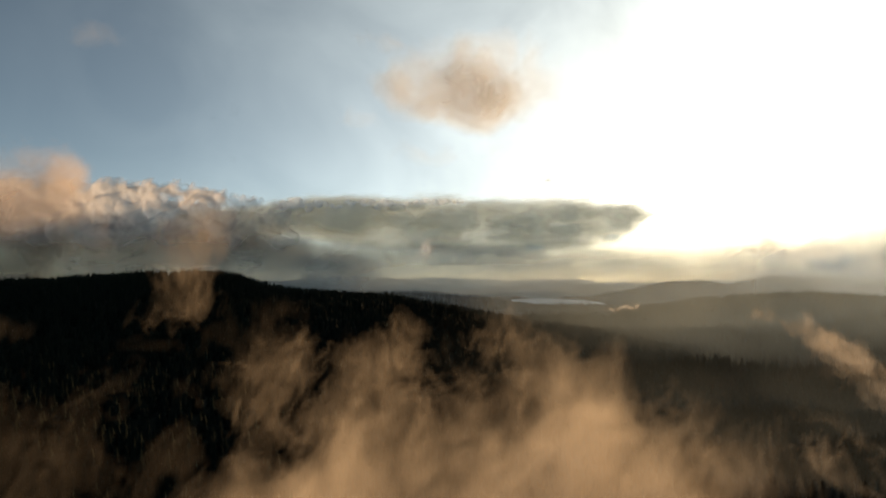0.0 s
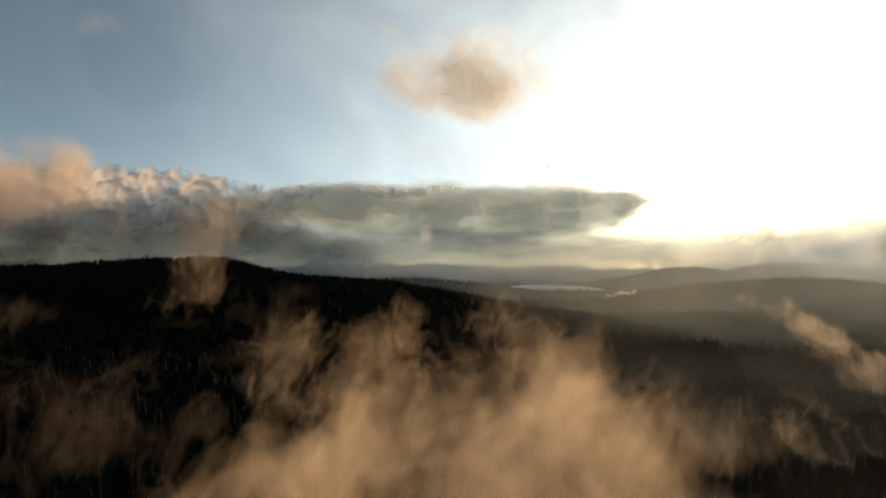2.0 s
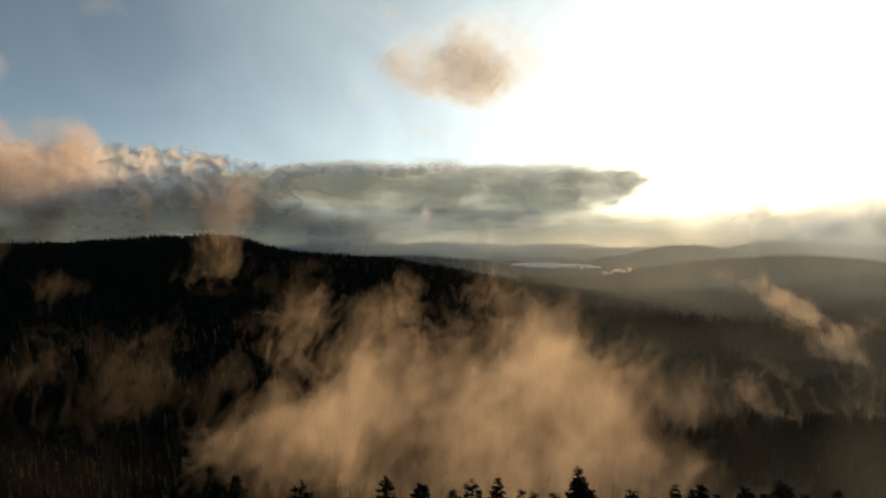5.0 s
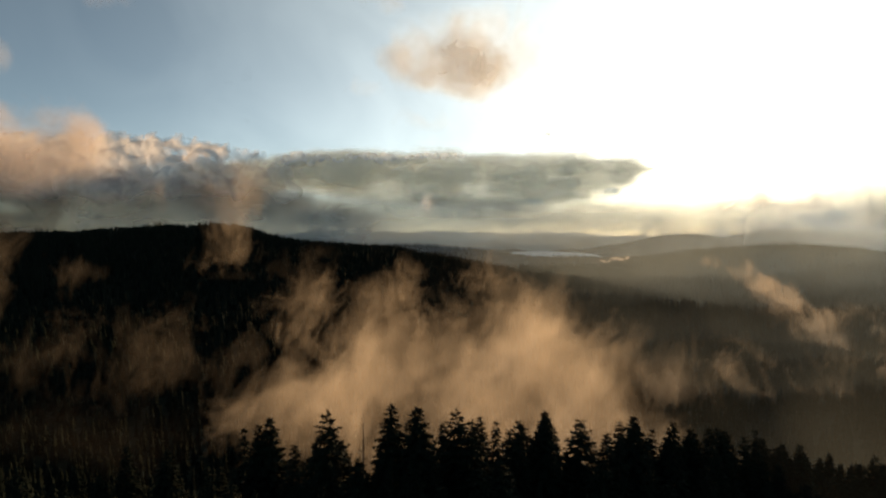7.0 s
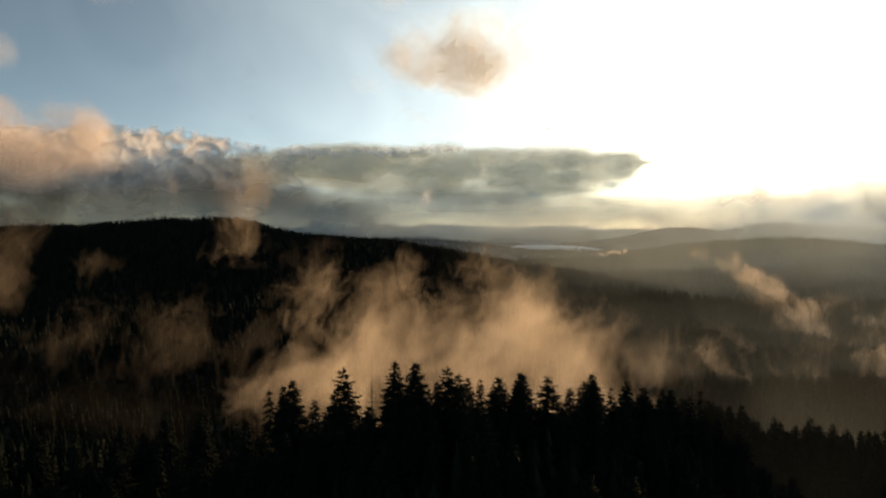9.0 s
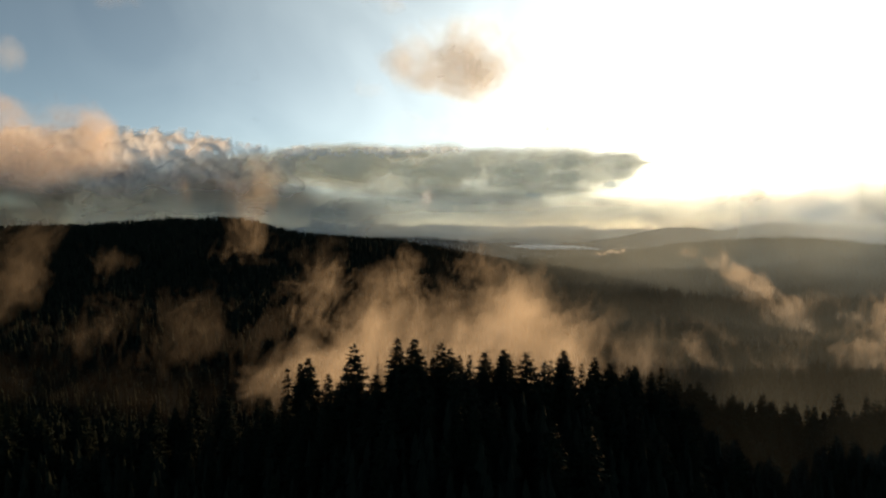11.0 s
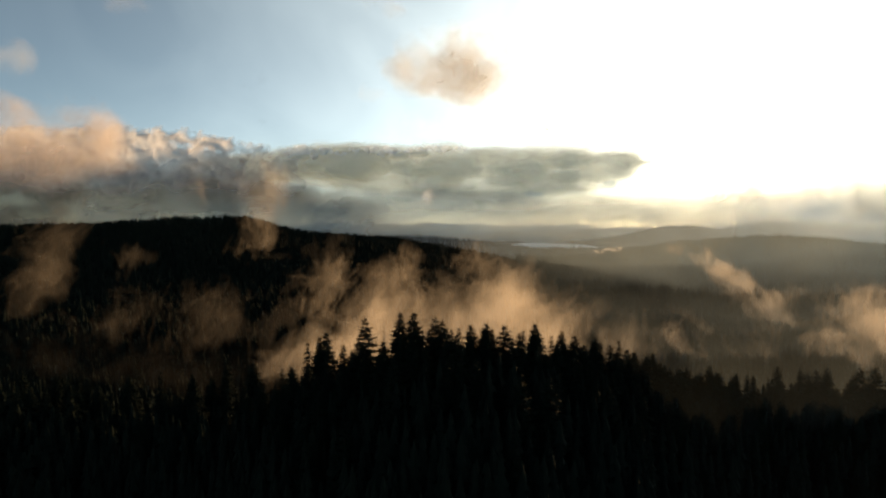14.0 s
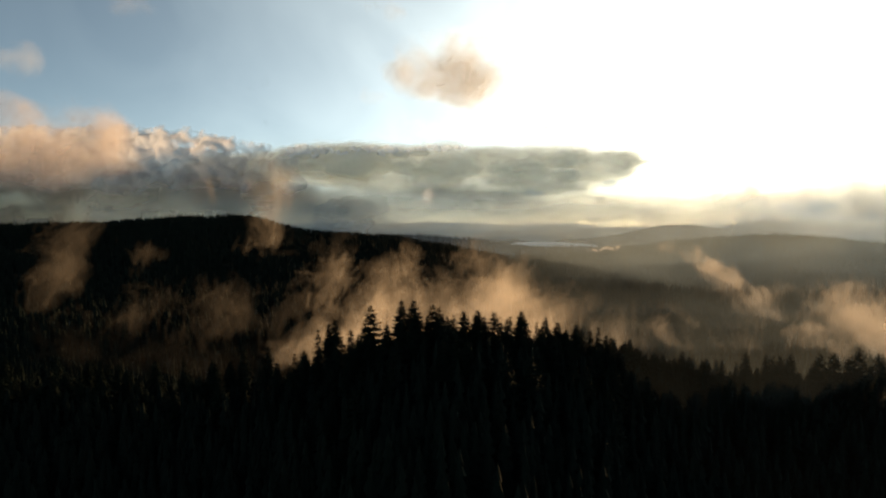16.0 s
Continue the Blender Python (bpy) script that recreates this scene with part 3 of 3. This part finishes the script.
mist("mist_column", "thin column of mist climbing above the ridge",
     [(-150, 480, 178, 24, 22, 0.5), (-155, 480, 158, 18, 22, 0.6), (-158, 480, 142, 14, 17, 0.7), (-150, 480, 124, 15, 12, 0.8), (-195, 480, 168, 38, 22, 0.35), (-165, 480, 108, 22, 14, 0.4)],
     M_MIST, 131, sheets=5, cell=1.3, size=24, depth=22, stretch=(1.2, 0.6), peak=0.115, cut=0.3, soft=0.8, rough=1.3)
mist("mist_bank", "dim shreds of mist over the shaded slope",
     [(-322, 480, 101, 38, 28, 0.6), (-262, 480, 113, 20, 14, 0.7), (-265, 480, 82, 24, 12, 0.5), (-344, 480, 130, 24, 30, 0.5), (-208, 480, 77, 55, 19, 0.4), (-361, 480, 77, 30, 40, 0.6), (-146, 480, 86, 33, 24, 0.45), (-314, 480, 53, 70, 28, 0.45)],
     M_MIST, 151, sheets=5, cell=1.8, size=34, depth=34, stretch=(0.9, 0.8), lean=0.3, peak=0.11, cut=0.34, rough=1.4, fil=0.25)
mist("mist_veil", "brown veils of mist drifting over the shaded valley",
     [(-89, 350, 96, 30, 24, 0.6), (-150, 350, 88, 30, 22, 0.5), (-66, 350, 110, 18, 18, 0.5), (-120, 350, 68, 42, 20, 0.45), (-185, 350, 76, 36, 22, 0.28)],
     M_MIST, 161, sheets=5, cell=1.5, size=30, depth=28, stretch=(1.1, 0.65), lean=0.1, peak=0.105, cut=0.3, rough=1.25, fil=0.3, warp=0.8)
mist("mist_wisp", "bright wisp of mist trailing down the hillside",
     [(252, 600, 107, 14, 7, 0.5), (283, 600, 99, 15, 10, 0.75), (306, 600, 86, 16, 12, 0.85), (324, 600, 66, 16, 17, 0.8), (346, 600, 42, 20, 17, 0.8), (376, 600, 26, 24, 13, 0.7), (392, 600, 58, 26, 16, 0.36), (432, 600, 44, 28, 18, 0.36)],
     M_MIST, 171, sheets=5, cell=1.2, size=19, depth=16, stretch=(1.1, 0.85), warp=1.2, peak=0.5, cut=0.28, soft=1.0, rough=1.25, fil=0.4, lean=-0.45)
mist("mist_bank", "glowing mist lying in the side valley",
     [(358, 440, 48, 34, 22, 1.0), (300, 440, 44, 24, 22, 0.6), (335, 440, 72, 26, 18, 0.5), (262, 440, 36, 36, 18, 0.4), (190, 440, 42, 22, 26, 0.55), (380, 440, 20, 60, 28, 0.9), (400, 440, 66, 40, 30, 0.8), (240, 440, 44, 30, 24, 0.45)],
     M_MIST, 191, sheets=5, cell=1.5, size=28, depth=30, stretch=(1.1, 0.75), lean=-0.3, peak=0.5, cut=0.34, rough=1.3, fil=0.45, warp=1.1)
mist("mist_wisp", "bright heart of the mist in the side valley",
     [(357, 432, 47, 20, 13, 1.0), (338, 432, 58, 15, 11, 0.7), (372, 432, 32, 22, 12, 0.8)], M_MIST, 197, sheets=5, cell=1.3, size=20, depth=14, lean=-0.4, peak=0.6, cut=0.28, rough=1.2)
mist("mist_plume", "faint plume of mist above the dark treetops",
     [(160, 430, 46, 16, 27, 0.7), (141, 430, 40, 22, 18, 0.45), (123, 430, 60, 22, 22, 0.45)],
     M_MIST, 211, sheets=5, cell=1.3, size=24, depth=22, stretch=(1.3, 0.5), peak=0.2, cut=0.32, rough=1.4)
mist("mist_wisp", "dim patch of mist among dark treetops",
     [(-150, 300, 50, 40, 14, 0.8), (-139, 300, 60, 40, 12, 0.5), (-98, 300, 64, 20, 14, 0.5), (-220, 300, 60, 44, 18, 0.6)],
     M_MIST, 241, sheets=4, cell=1.4, size=24, depth=16, stretch=(0.8, 1.0), peak=0.015, cut=0.3)
mist("mist_shreds", "thin shreds of mist low over the valley woods",
     [(100, 620, 50, 90, 34, 0.5), (220, 650, 36, 90, 34, 0.55), (-60, 640, 62, 100, 34, 0.45), (330, 700, 40, 100, 34, 0.55), (470, 700, 60, 80, 34, 0.5)],
     M_MIST, 221, sheets=4, cell=2.6, size=44, depth=40, stretch=(0.9, 0.8), peak=0.07, cut=0.3, rough=1.6)
mist("mist_wisp", "small sunlit wisp at the foot of the hill",
     [(533, 1715, 52, 40, 7, 1.0), (569, 1715, 61, 15, 9, 1.0), (500, 1715, 46, 30, 5, 0.8)], M_MIST, 231, sheets=3, cell=2.5, size=24, depth=10, peak=0.75, cut=0.25, soft=0.6)


# ---- haze ----
def haze(label, y, x0, x1, z0, z1, peak, seed, lean=0.0, cols=70, rows=26, mat=None, fall=1.5, full=1.6):
    """One broad, thin veil of moist air, thickest low down; lean: how much it thickens towards the east, standing in
    for stronger glow near the sun.
    """
    gx, gz = np.linspace(x0, x1, cols), np.linspace(z0, z1, rows)
    X, Z = np.meshgrid(gx, gz, indexing="xy")
    p = np.stack([X.ravel(), np.full(X.size, float(y)), Z.ravel()], -1)
    p[:, 1] += 150 * (fbm(p / 130.0, 3, seed) - 0.5)
    fx, fz = (p[:, 0] - x0) / (x1 - x0), (p[:, 2] - z0) / (z1 - z0)
    d = np.clip((1 - fz) * full, 0, 1) ** fall * np.clip(fx * 5, 0, 1) * np.clip((1 - fx) * 5, 0, 1)
    d *= (1 - lean) + lean * np.clip(fx * 1.4, 0, 1)
    d *= peak * (0.7 + 0.6 * fbm(p / 220.0, 3, seed + 2))
    ob = mesh_object("haze", p, grid_faces(rows, cols), mat or M_HAZE, smooth=True)
    ob.data.attributes.new("vapour", "FLOAT", "POINT").data.foreach_set("value", d.astype(np.float32))
    return tagged(ob, label, "haze", "haze", kind="stuff")


haze("thin veil of brown haze beyond the near slope", 262, 40, 620, -30, 110, 0.17, 297, lean=0.3)
haze("faint veil of brown haze drifting over the crest trees", 208, 20, 620, -20, 120, 0.06, 295, lean=0.3)
haze("faint veil of brown haze drifting before the dark slope", 170, 40, 520, -20, 120, 0.004, 298, lean=0.3)
for k in range(3):
    haze("thin brown haze over the valley woods", 450 + 110 * k, -60, 900 + 60 * k, -10, 120, 0.11, 291 + 3 * k, lean=0.9)
for k in range(7):
    haze("thin brown haze beyond the low spur", 790 + 72 * k, 60 - 10 * k, 1300 + 120 * k, -10, 170 + 12 * k, 0.13, 301 + 3 * k, lean=0.6)
haze("thin haze in front of the rounded hill", 1300, 50, 2400, -10, 260, 0.42, 313, lean=0.5)
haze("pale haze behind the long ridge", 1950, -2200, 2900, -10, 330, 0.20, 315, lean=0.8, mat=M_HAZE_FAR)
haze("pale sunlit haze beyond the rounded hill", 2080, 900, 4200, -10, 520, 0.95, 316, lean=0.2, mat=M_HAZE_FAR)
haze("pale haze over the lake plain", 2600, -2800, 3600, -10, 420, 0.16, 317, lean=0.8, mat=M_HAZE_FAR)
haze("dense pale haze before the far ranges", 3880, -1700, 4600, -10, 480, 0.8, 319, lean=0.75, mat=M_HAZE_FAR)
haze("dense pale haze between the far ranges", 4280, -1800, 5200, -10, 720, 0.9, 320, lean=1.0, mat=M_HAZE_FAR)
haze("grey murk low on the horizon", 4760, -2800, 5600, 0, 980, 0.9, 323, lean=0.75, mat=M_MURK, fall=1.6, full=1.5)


# ---- clouds ----
def cumulus(name, label, puffs, mat, seed, cell=5.5, floor_z=None, fade_z=160.0, rim=5.0, twigs=(11, 7, 3), backs=(), soften=1, peak=1.0, east=None, group="clouds"):
    """A heaped cloud front: puffs (x, y, z, r) that carry smaller puffs, which carry smaller ones again, as one curved skin."""
    r3 = random.Random(seed)
    balls = []

    def grow(x, y, z, r, level):
        balls.append((x, y, z, r, level))
        if level < len(twigs):
            for _ in range(twigs[level]):
                a, up = r3.uniform(0, 6.283), r3.uniform(-0.35, 0.95)
                c = math.sqrt(max(0.0, 1 - up * up))
                rr = r * r3.uniform(0.34, 0.6)
                grow(x + 0.92 * r * c * math.cos(a), y - 0.75 * r * abs(c * math.sin(a)), z + 0.92 * r * up, rr, level + 1)

    for x, y, z, r in puffs:
        grow(x, y, z, r, 0)
    balls += [(x, y, z, r, 9) for x, y, z, r in backs]
    B = np.array(balls)
    x0, x1 = (B[:, 0] - B[:, 3]).min(), (B[:, 0] + B[:, 3]).max()
    z0, z1 = (B[:, 2] - B[:, 3]).min(), (B[:, 2] + B[:, 3]).max()
    gx, gz = np.arange(x0 - cell, x1 + 2 * cell, cell), np.arange(z0 - cell, z1 + 2 * cell, cell)
    deep = np.full((len(gz), len(gx)), 1e9)
    cover = np.zeros_like(deep)
    for x, y, z, r, level in balls:
        i0, i1 = np.searchsorted(gx, (x - r, x + r))
        k0, k1 = np.searchsorted(gz, (z - r, z + r))
        if i1 <= i0 or k1 <= k0:
            continue
        h = 1 - ((gx[None, i0:i1] - x) ** 2 + (gz[k0:k1, None] - z) ** 2) / (r * r)
        inside = h > 0
        front = np.where(inside, y - r * np.sqrt(np.maximum(h, 0)), 1e9)
        deep[k0:k1, i0:i1] = np.minimum(deep[k0:k1, i0:i1], front)
        cover[k0:k1, i0:i1] = np.maximum(cover[k0:k1, i0:i1], np.where(inside, np.sqrt(np.maximum(h, 0)) * r, 0))
    # soften the creases
    mask = (deep < 1e8).astype(float)
    for _ in range(soften):
        num, den = np.zeros_like(deep), np.zeros_like(deep)
        for dz in (-1, 0, 1):
            for dx in (-1, 0, 1):
                num += np.roll(np.where(mask > 0, deep, 0), (dz, dx), (0, 1))
                den += np.roll(mask, (dz, dx), (0, 1))
        deep = np.where(mask > 0, num / np.maximum(den, 1), 1e9)
    X, Z = np.meshgrid(gx, gz, indexing="xy")
    p = np.stack([X.ravel(), deep.ravel(), Z.ravel()], -1)
    some = p[:, 1] < 1e8
    flat = np.stack([p[:, 0], np.zeros(len(p)), p[:, 2]], -1)
    p[:, 1] += cell * 5 * (fbm(flat / (cell * 14), 5, seed) - 0.5)
    for axis in (0, 2):
        p[:, axis] += cell * 5 * (fbm(flat / (cell * 13), 4, seed + 31 + axis) - 0.5)
    d = np.clip(cover.ravel() / (rim * cell) + 0.8 * (fbm(flat / (cell * 5), 3, seed + 3) - 0.55), 0, 1) * peak
    if floor_z is not None:
        d *= np.clip((p[:, 2] - floor_z) / fade_z + 1.2 * (fbm(flat / 180, 3, seed + 7) - 0.5), 0, 1)
    if east is not None:
        d *= np.clip((east - p[:, 0]) / 550 + 1.3 * (fbm(flat / 150, 4, seed + 9) - 0.5), 0, 1)
    faces = grid_faces(len(gz), len(gx))
    faces = faces[some[faces].all(1) & (d[faces].max(1) > 0.01)]
    used, inv = np.unique(faces, return_inverse=True)
    ob = mesh_object(name, p[used], inv.reshape(faces.shape), mat, smooth=True)
    ob.data.attributes.new("vapour", "FLOAT", "POINT").data.foreach_set("value", d[used].astype(np.float32))
    return tagged(ob, label, "cloud", group, kind="stuff")


rng = random.Random(21)
puffs = []
for row in range(6):
    for k in range(32):
        f = (k + rng.random()) / 32
        top = 866 - 165 * max(0.0, f - 0.62) / 0.38
        r = rng.uniform(45, 105) * (1.1 - 0.4 * f)
        puffs.append((-3500 + 2400 * f, 4020 - 40 * row + rng.uniform(-60, 60), top - r * 1.25 - 80 * row * rng.uniform(0.75, 1.2) - rng.uniform(0, 14), r))
backs = [(-3450 + 140 * k, 4230, 560 - 130 * max(0.0, (k - 9) / 7), 235 - 5 * k) for k in range(17)]
cumulus("cloud_bank", "heaped cumulus tops catching the low sun", puffs, M_CLOUD_BANK, 401, floor_z=310, fade_z=170, rim=10.0, soften=7, peak=0.9, east=-880, backs=backs)
puffs = []
for k in range(18):
    f = (k + 0.5) / 18
    puffs.append((-3700 + 2900 * f, 4380, 520 - 260 * f + rng.uniform(-40, 60), 320, 200, 300 - 140 * f, 1.35 * min(1.0, 0.2 + 3 * (1 - f))))
    puffs.append((-3700 + 3500 * f, 4380, 190, 320, 200, 220, 1.3 * min(1.0, 0.2 + 2.5 * (1 - f))))
vapour("cloud_bank", "base of the cumulus bank, its shade put into a grey colour", "cloud", puffs, 6, 16.0, M_CLOUD_DARKENED, 421, size=190, erode=0.5, warp=0.3, soft=0.5,
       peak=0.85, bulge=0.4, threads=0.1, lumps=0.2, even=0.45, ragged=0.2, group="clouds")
puffs = []
for k in range(30):
    f = (k + 0.5) / 30
    x = -1250 + 2800 * f
    h = min(1.0, 0.55 + f) * min(1.0, max(0.0, (1.03 - f) / 0.22)) ** 0.6
    puffs.append((x, 4480 + rng.uniform(-30, 30), 740 - 185 * h + rng.uniform(-8, 8), 360, 170, 70 + 190 * h, (1.4 - 0.75 * f ** 3) * min(1.0, 0.75 + 2.5 * f)))
puffs += [(-1480 - 130 * k, 4500, 560 - 10 * k, 300, 170, 190, 1.3) for k in range(5)]
puffs += [(640, 4480, 600, 260, 170, 160, 1.3), (860, 4480, 630, 260, 170, 150, 1.2)]
for k in range(7):
    puffs.append((-1150 + 160 * k, 4380, 700 + rng.uniform(-20, 10), 130, 80, 50, 1.0))
vapour("cloud_layer", "flat grey cloud layer with a bright upper rim", "cloud", puffs, 6, 12.0, M_CLOUD_SHADE, 437, wisp=(0.45, 1, 1.6), size=190, erode=0.25, warp=0.25, soft=0.32,
       peak=0.75, bulge=0.5, threads=0.1, lumps=0.12, even=0.48, ragged=0.25, group="clouds")
puffs = []
for k in range(90):
    f = (k + rng.random() * 0.7) / 90
    r = rng.uniform(18, 42) * (1.1 - 0.5 * f)
    puffs.append((-1240 + 1420 * f, 4330 + rng.uniform(-20, 20), 742 + 26 * f + 10 * math.sin(17 * f) - r * rng.uniform(0.6, 1.6), r))
cumulus("cloud_puffs", "row of small sunlit puffs along the layer's rim", puffs, M_CLOUD_RIM, 447, cell=4.0, rim=5.0, twigs=(7, 3), soften=2, peak=0.75)
puffs = []
for k in range(20):
    f = (k + 0.5) / 20
    puffs.append((-3800 + 5200 * f, 4180, 400 - 130 * f, 320, 110, 225 - 105 * f, 1.2 - 0.75 * max(0.0, f - 0.3) / 0.7))
vapour("cloud_layer", "underside of the cloud layer, darkened in colour for shade", "cloud", puffs, 4, 16.0, M_CLOUD_DARKENED, 431, wisp=(0.45, 1, 1.5), size=190, erode=0.3, warp=0.3, soft=0.5,
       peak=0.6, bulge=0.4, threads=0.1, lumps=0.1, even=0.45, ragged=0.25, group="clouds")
puffs = []
for k in range(20):
    f = (k + 0.5) / 20
    puffs.append((-2600 + 4300 * f, 4150, 225, 430, 120, 290 - 110 * f, 1.25 - 0.7 * f))
vapour("cloud_layer", "distant grey stratus over the far ranges", "cloud", puffs, 5, 26.0, M_CLOUD_SHADE, 441, wisp=(0.4, 1, 1.6), size=260, erode=0.2, warp=0.3, soft=0.6,
       peak=0.62, bulge=0.3, threads=0.1, even=0.5, ragged=0.2, group="clouds")
SKY = {"category": "cloud", "group": "clouds"}
mist("cloud", "soft brownish cloud with a dark heart and bright rim",
     [(-5, 670, 325, 52, 28, 1.0), (41, 670, 314, 34, 24, 0.85), (-46, 670, 322, 25, 22, 0.75), (-18, 670, 295, 30, 17, 0.65), (14, 670, 294, 24, 17, 0.5)],
     M_CLOUD_SOFT, 451, sheets=8, cell=1.8, size=36, depth=40, stretch=(0.9, 1.0), warp=0.75, peak=0.5, cut=0.3, soft=0.95, rough=0.9, fil=0.05, **SKY)
mist("cloud", "thin white vapour trailing beside the brown cloud",
     [(31, 700, 362, 55, 33, 0.8), (83, 700, 333, 46, 44, 0.65), (-96, 700, 300, 32, 15, 0.6), (-6, 700, 378, 38, 19, 0.55), (0, 700, 266, 76, 16, 0.4), (-60, 700, 342, 26, 19, 0.5)],
     M_CLOUD_RIM, 461, sheets=4, cell=2.2, size=44, depth=24, stretch=(1.0, 1.0), warp=0.8, peak=0.5, cut=0.28, rough=1.0, fil=0.1, **SKY)
mist("cloud", "soft peach-coloured cloud hanging over the ridge",
     [(-919, 1250, 307, 130, 80, 1.0), (-815, 1250, 362, 70, 55, 0.8), (-784, 1250, 318, 52, 66, 0.75), (-998, 1250, 288, 150, 66, 0.9), (-980, 1250, 396, 60, 30, 0.5), (-1164, 1250, 325, 190, 90, 1.0), (-850, 1250, 272, 110, 42, 0.7)],
     M_CLOUD_PEACH, 471, sheets=7, cell=4.0, size=72, depth=70, stretch=(1.0, 1.0), warp=0.85, peak=0.55, cut=0.28, soft=0.9, rough=1.05, fil=0.2, **SKY)
mist("cloud", "small brownish scrap of cloud before the sun",
     [(1458, 2500, 302, 62, 40, 1.0), (1420, 2500, 286, 60, 24, 0.6)], M_CLOUD_SOFT, 491, sheets=5, cell=5.0, size=60, depth=40, peak=0.4, cut=0.3, **SKY)
mist("cloud", "small torn cloud glowing beside the sun",
     [(1359, 2520, 263, 100, 30, 0.8), (1675, 2520, 250, 150, 30, 0.8), (1753, 2520, 286, 90, 30, 0.75), (1530, 2520, 262, 90, 26, 0.8), (1939, 2520, 237, 120, 18, 0.6)],
     M_CLOUD_RIM, 495, sheets=4, cell=5.0, size=55, depth=30, peak=0.6, cut=0.28, soft=0.7, rough=1.3, **SKY)
mist("cloud", "grey cloud bank low beside the sun",
     [(2050, 2700, 330, 200, 60, 0.8), (2300, 2700, 300, 230, 70, 0.9)], M_CLOUD_SHADE, 511, sheets=4, cell=9.0, size=110, depth=60, peak=0.3, cut=0.3, **SKY)
mist("cloud", "tiny sunlit scrap of cloud under the grey layer",
     [(-39, 1450, 216, 17, 17, 1.0), (-51, 1450, 193, 20, 14, 0.9), (-69, 1450, 184, 14, 8, 0.6)], M_CLOUD_RIM, 531, sheets=4, cell=1.8, size=20, depth=14, peak=0.3, cut=0.36, soft=0.6, rough=1.5, fil=0.6, **SKY)
for at, (x, z, rx, rz) in enumerate(((700, 382, 110, 24), (1230, 359, 85, 24), (816, 249, 100, 15), (1366, 474, 120, 32))):
    mist("cloud", "small bright scrap of cloud under the grey layer", [(x, 4350, z, rx, rz, 1.0), (x + 0.5 * rx, 4350, z - 0.5 * rz, 0.8 * rx, 0.6 * rz, 0.8)],
         M_MURK, 541 + 3 * at, sheets=3, cell=6.0, size=60, depth=20, peak=0.7, cut=0.3, soft=0.7, **SKY)
mist("cloud", "thin grey scrap of cloud in the bright sky",
     [(540, 3000, 733, 100, 22, 1.0), (581, 3000, 671, 52, 19, 0.8)], M_CLOUD_SHADE, 551, sheets=3, cell=6.0, size=60, depth=24, peak=0.75, **SKY)
mist("cloud", "small peach scrap of cloud high over the ridge",
     [(-936, 1200, 500, 45, 32, 0.9), (-984, 1200, 506, 58, 40, 0.9)], M_CLOUD_SOFT, 571, sheets=4, cell=3.5, size=45, depth=24, peak=0.22, **SKY)
mist("cloud", "small pale scrap of cloud high in the sky",
     [(-103, 1200, 603, 28, 24, 0.9), (-152, 1200, 615, 34, 18, 0.6)], M_CLOUD_SOFT, 591, sheets=3, cell=2.5, size=30, depth=20, peak=0.25, **SKY)
mist("cloud", "faint grey scrap of cloud before the bright sky",
     [(699, 1500, 450, 38, 36, 0.9), (668, 1500, 473, 30, 20, 0.6)], M_CLOUD_SHADE, 611, sheets=3, cell=3.5, size=40, depth=24, peak=0.6, **SKY)
mist("cloud", "faint rosy streak of cloud high in the blue sky",
     [(-713, 1200, 620, 70, 22, 0.8), (-660, 1200, 606, 52, 16, 0.7)], M_CLOUD_SOFT, 631, sheets=3, cell=4.0, size=45, depth=20, peak=0.12, **SKY)
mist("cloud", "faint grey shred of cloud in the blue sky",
     [(-300, 900, 379, 12, 20, 0.8), (-324, 900, 361, 18, 7, 0.5), (-299, 900, 305, 11, 7, 0.6)], M_CLOUD_DARKENED, 651, sheets=3, cell=1.8, size=22, depth=14, peak=0.1, **SKY)
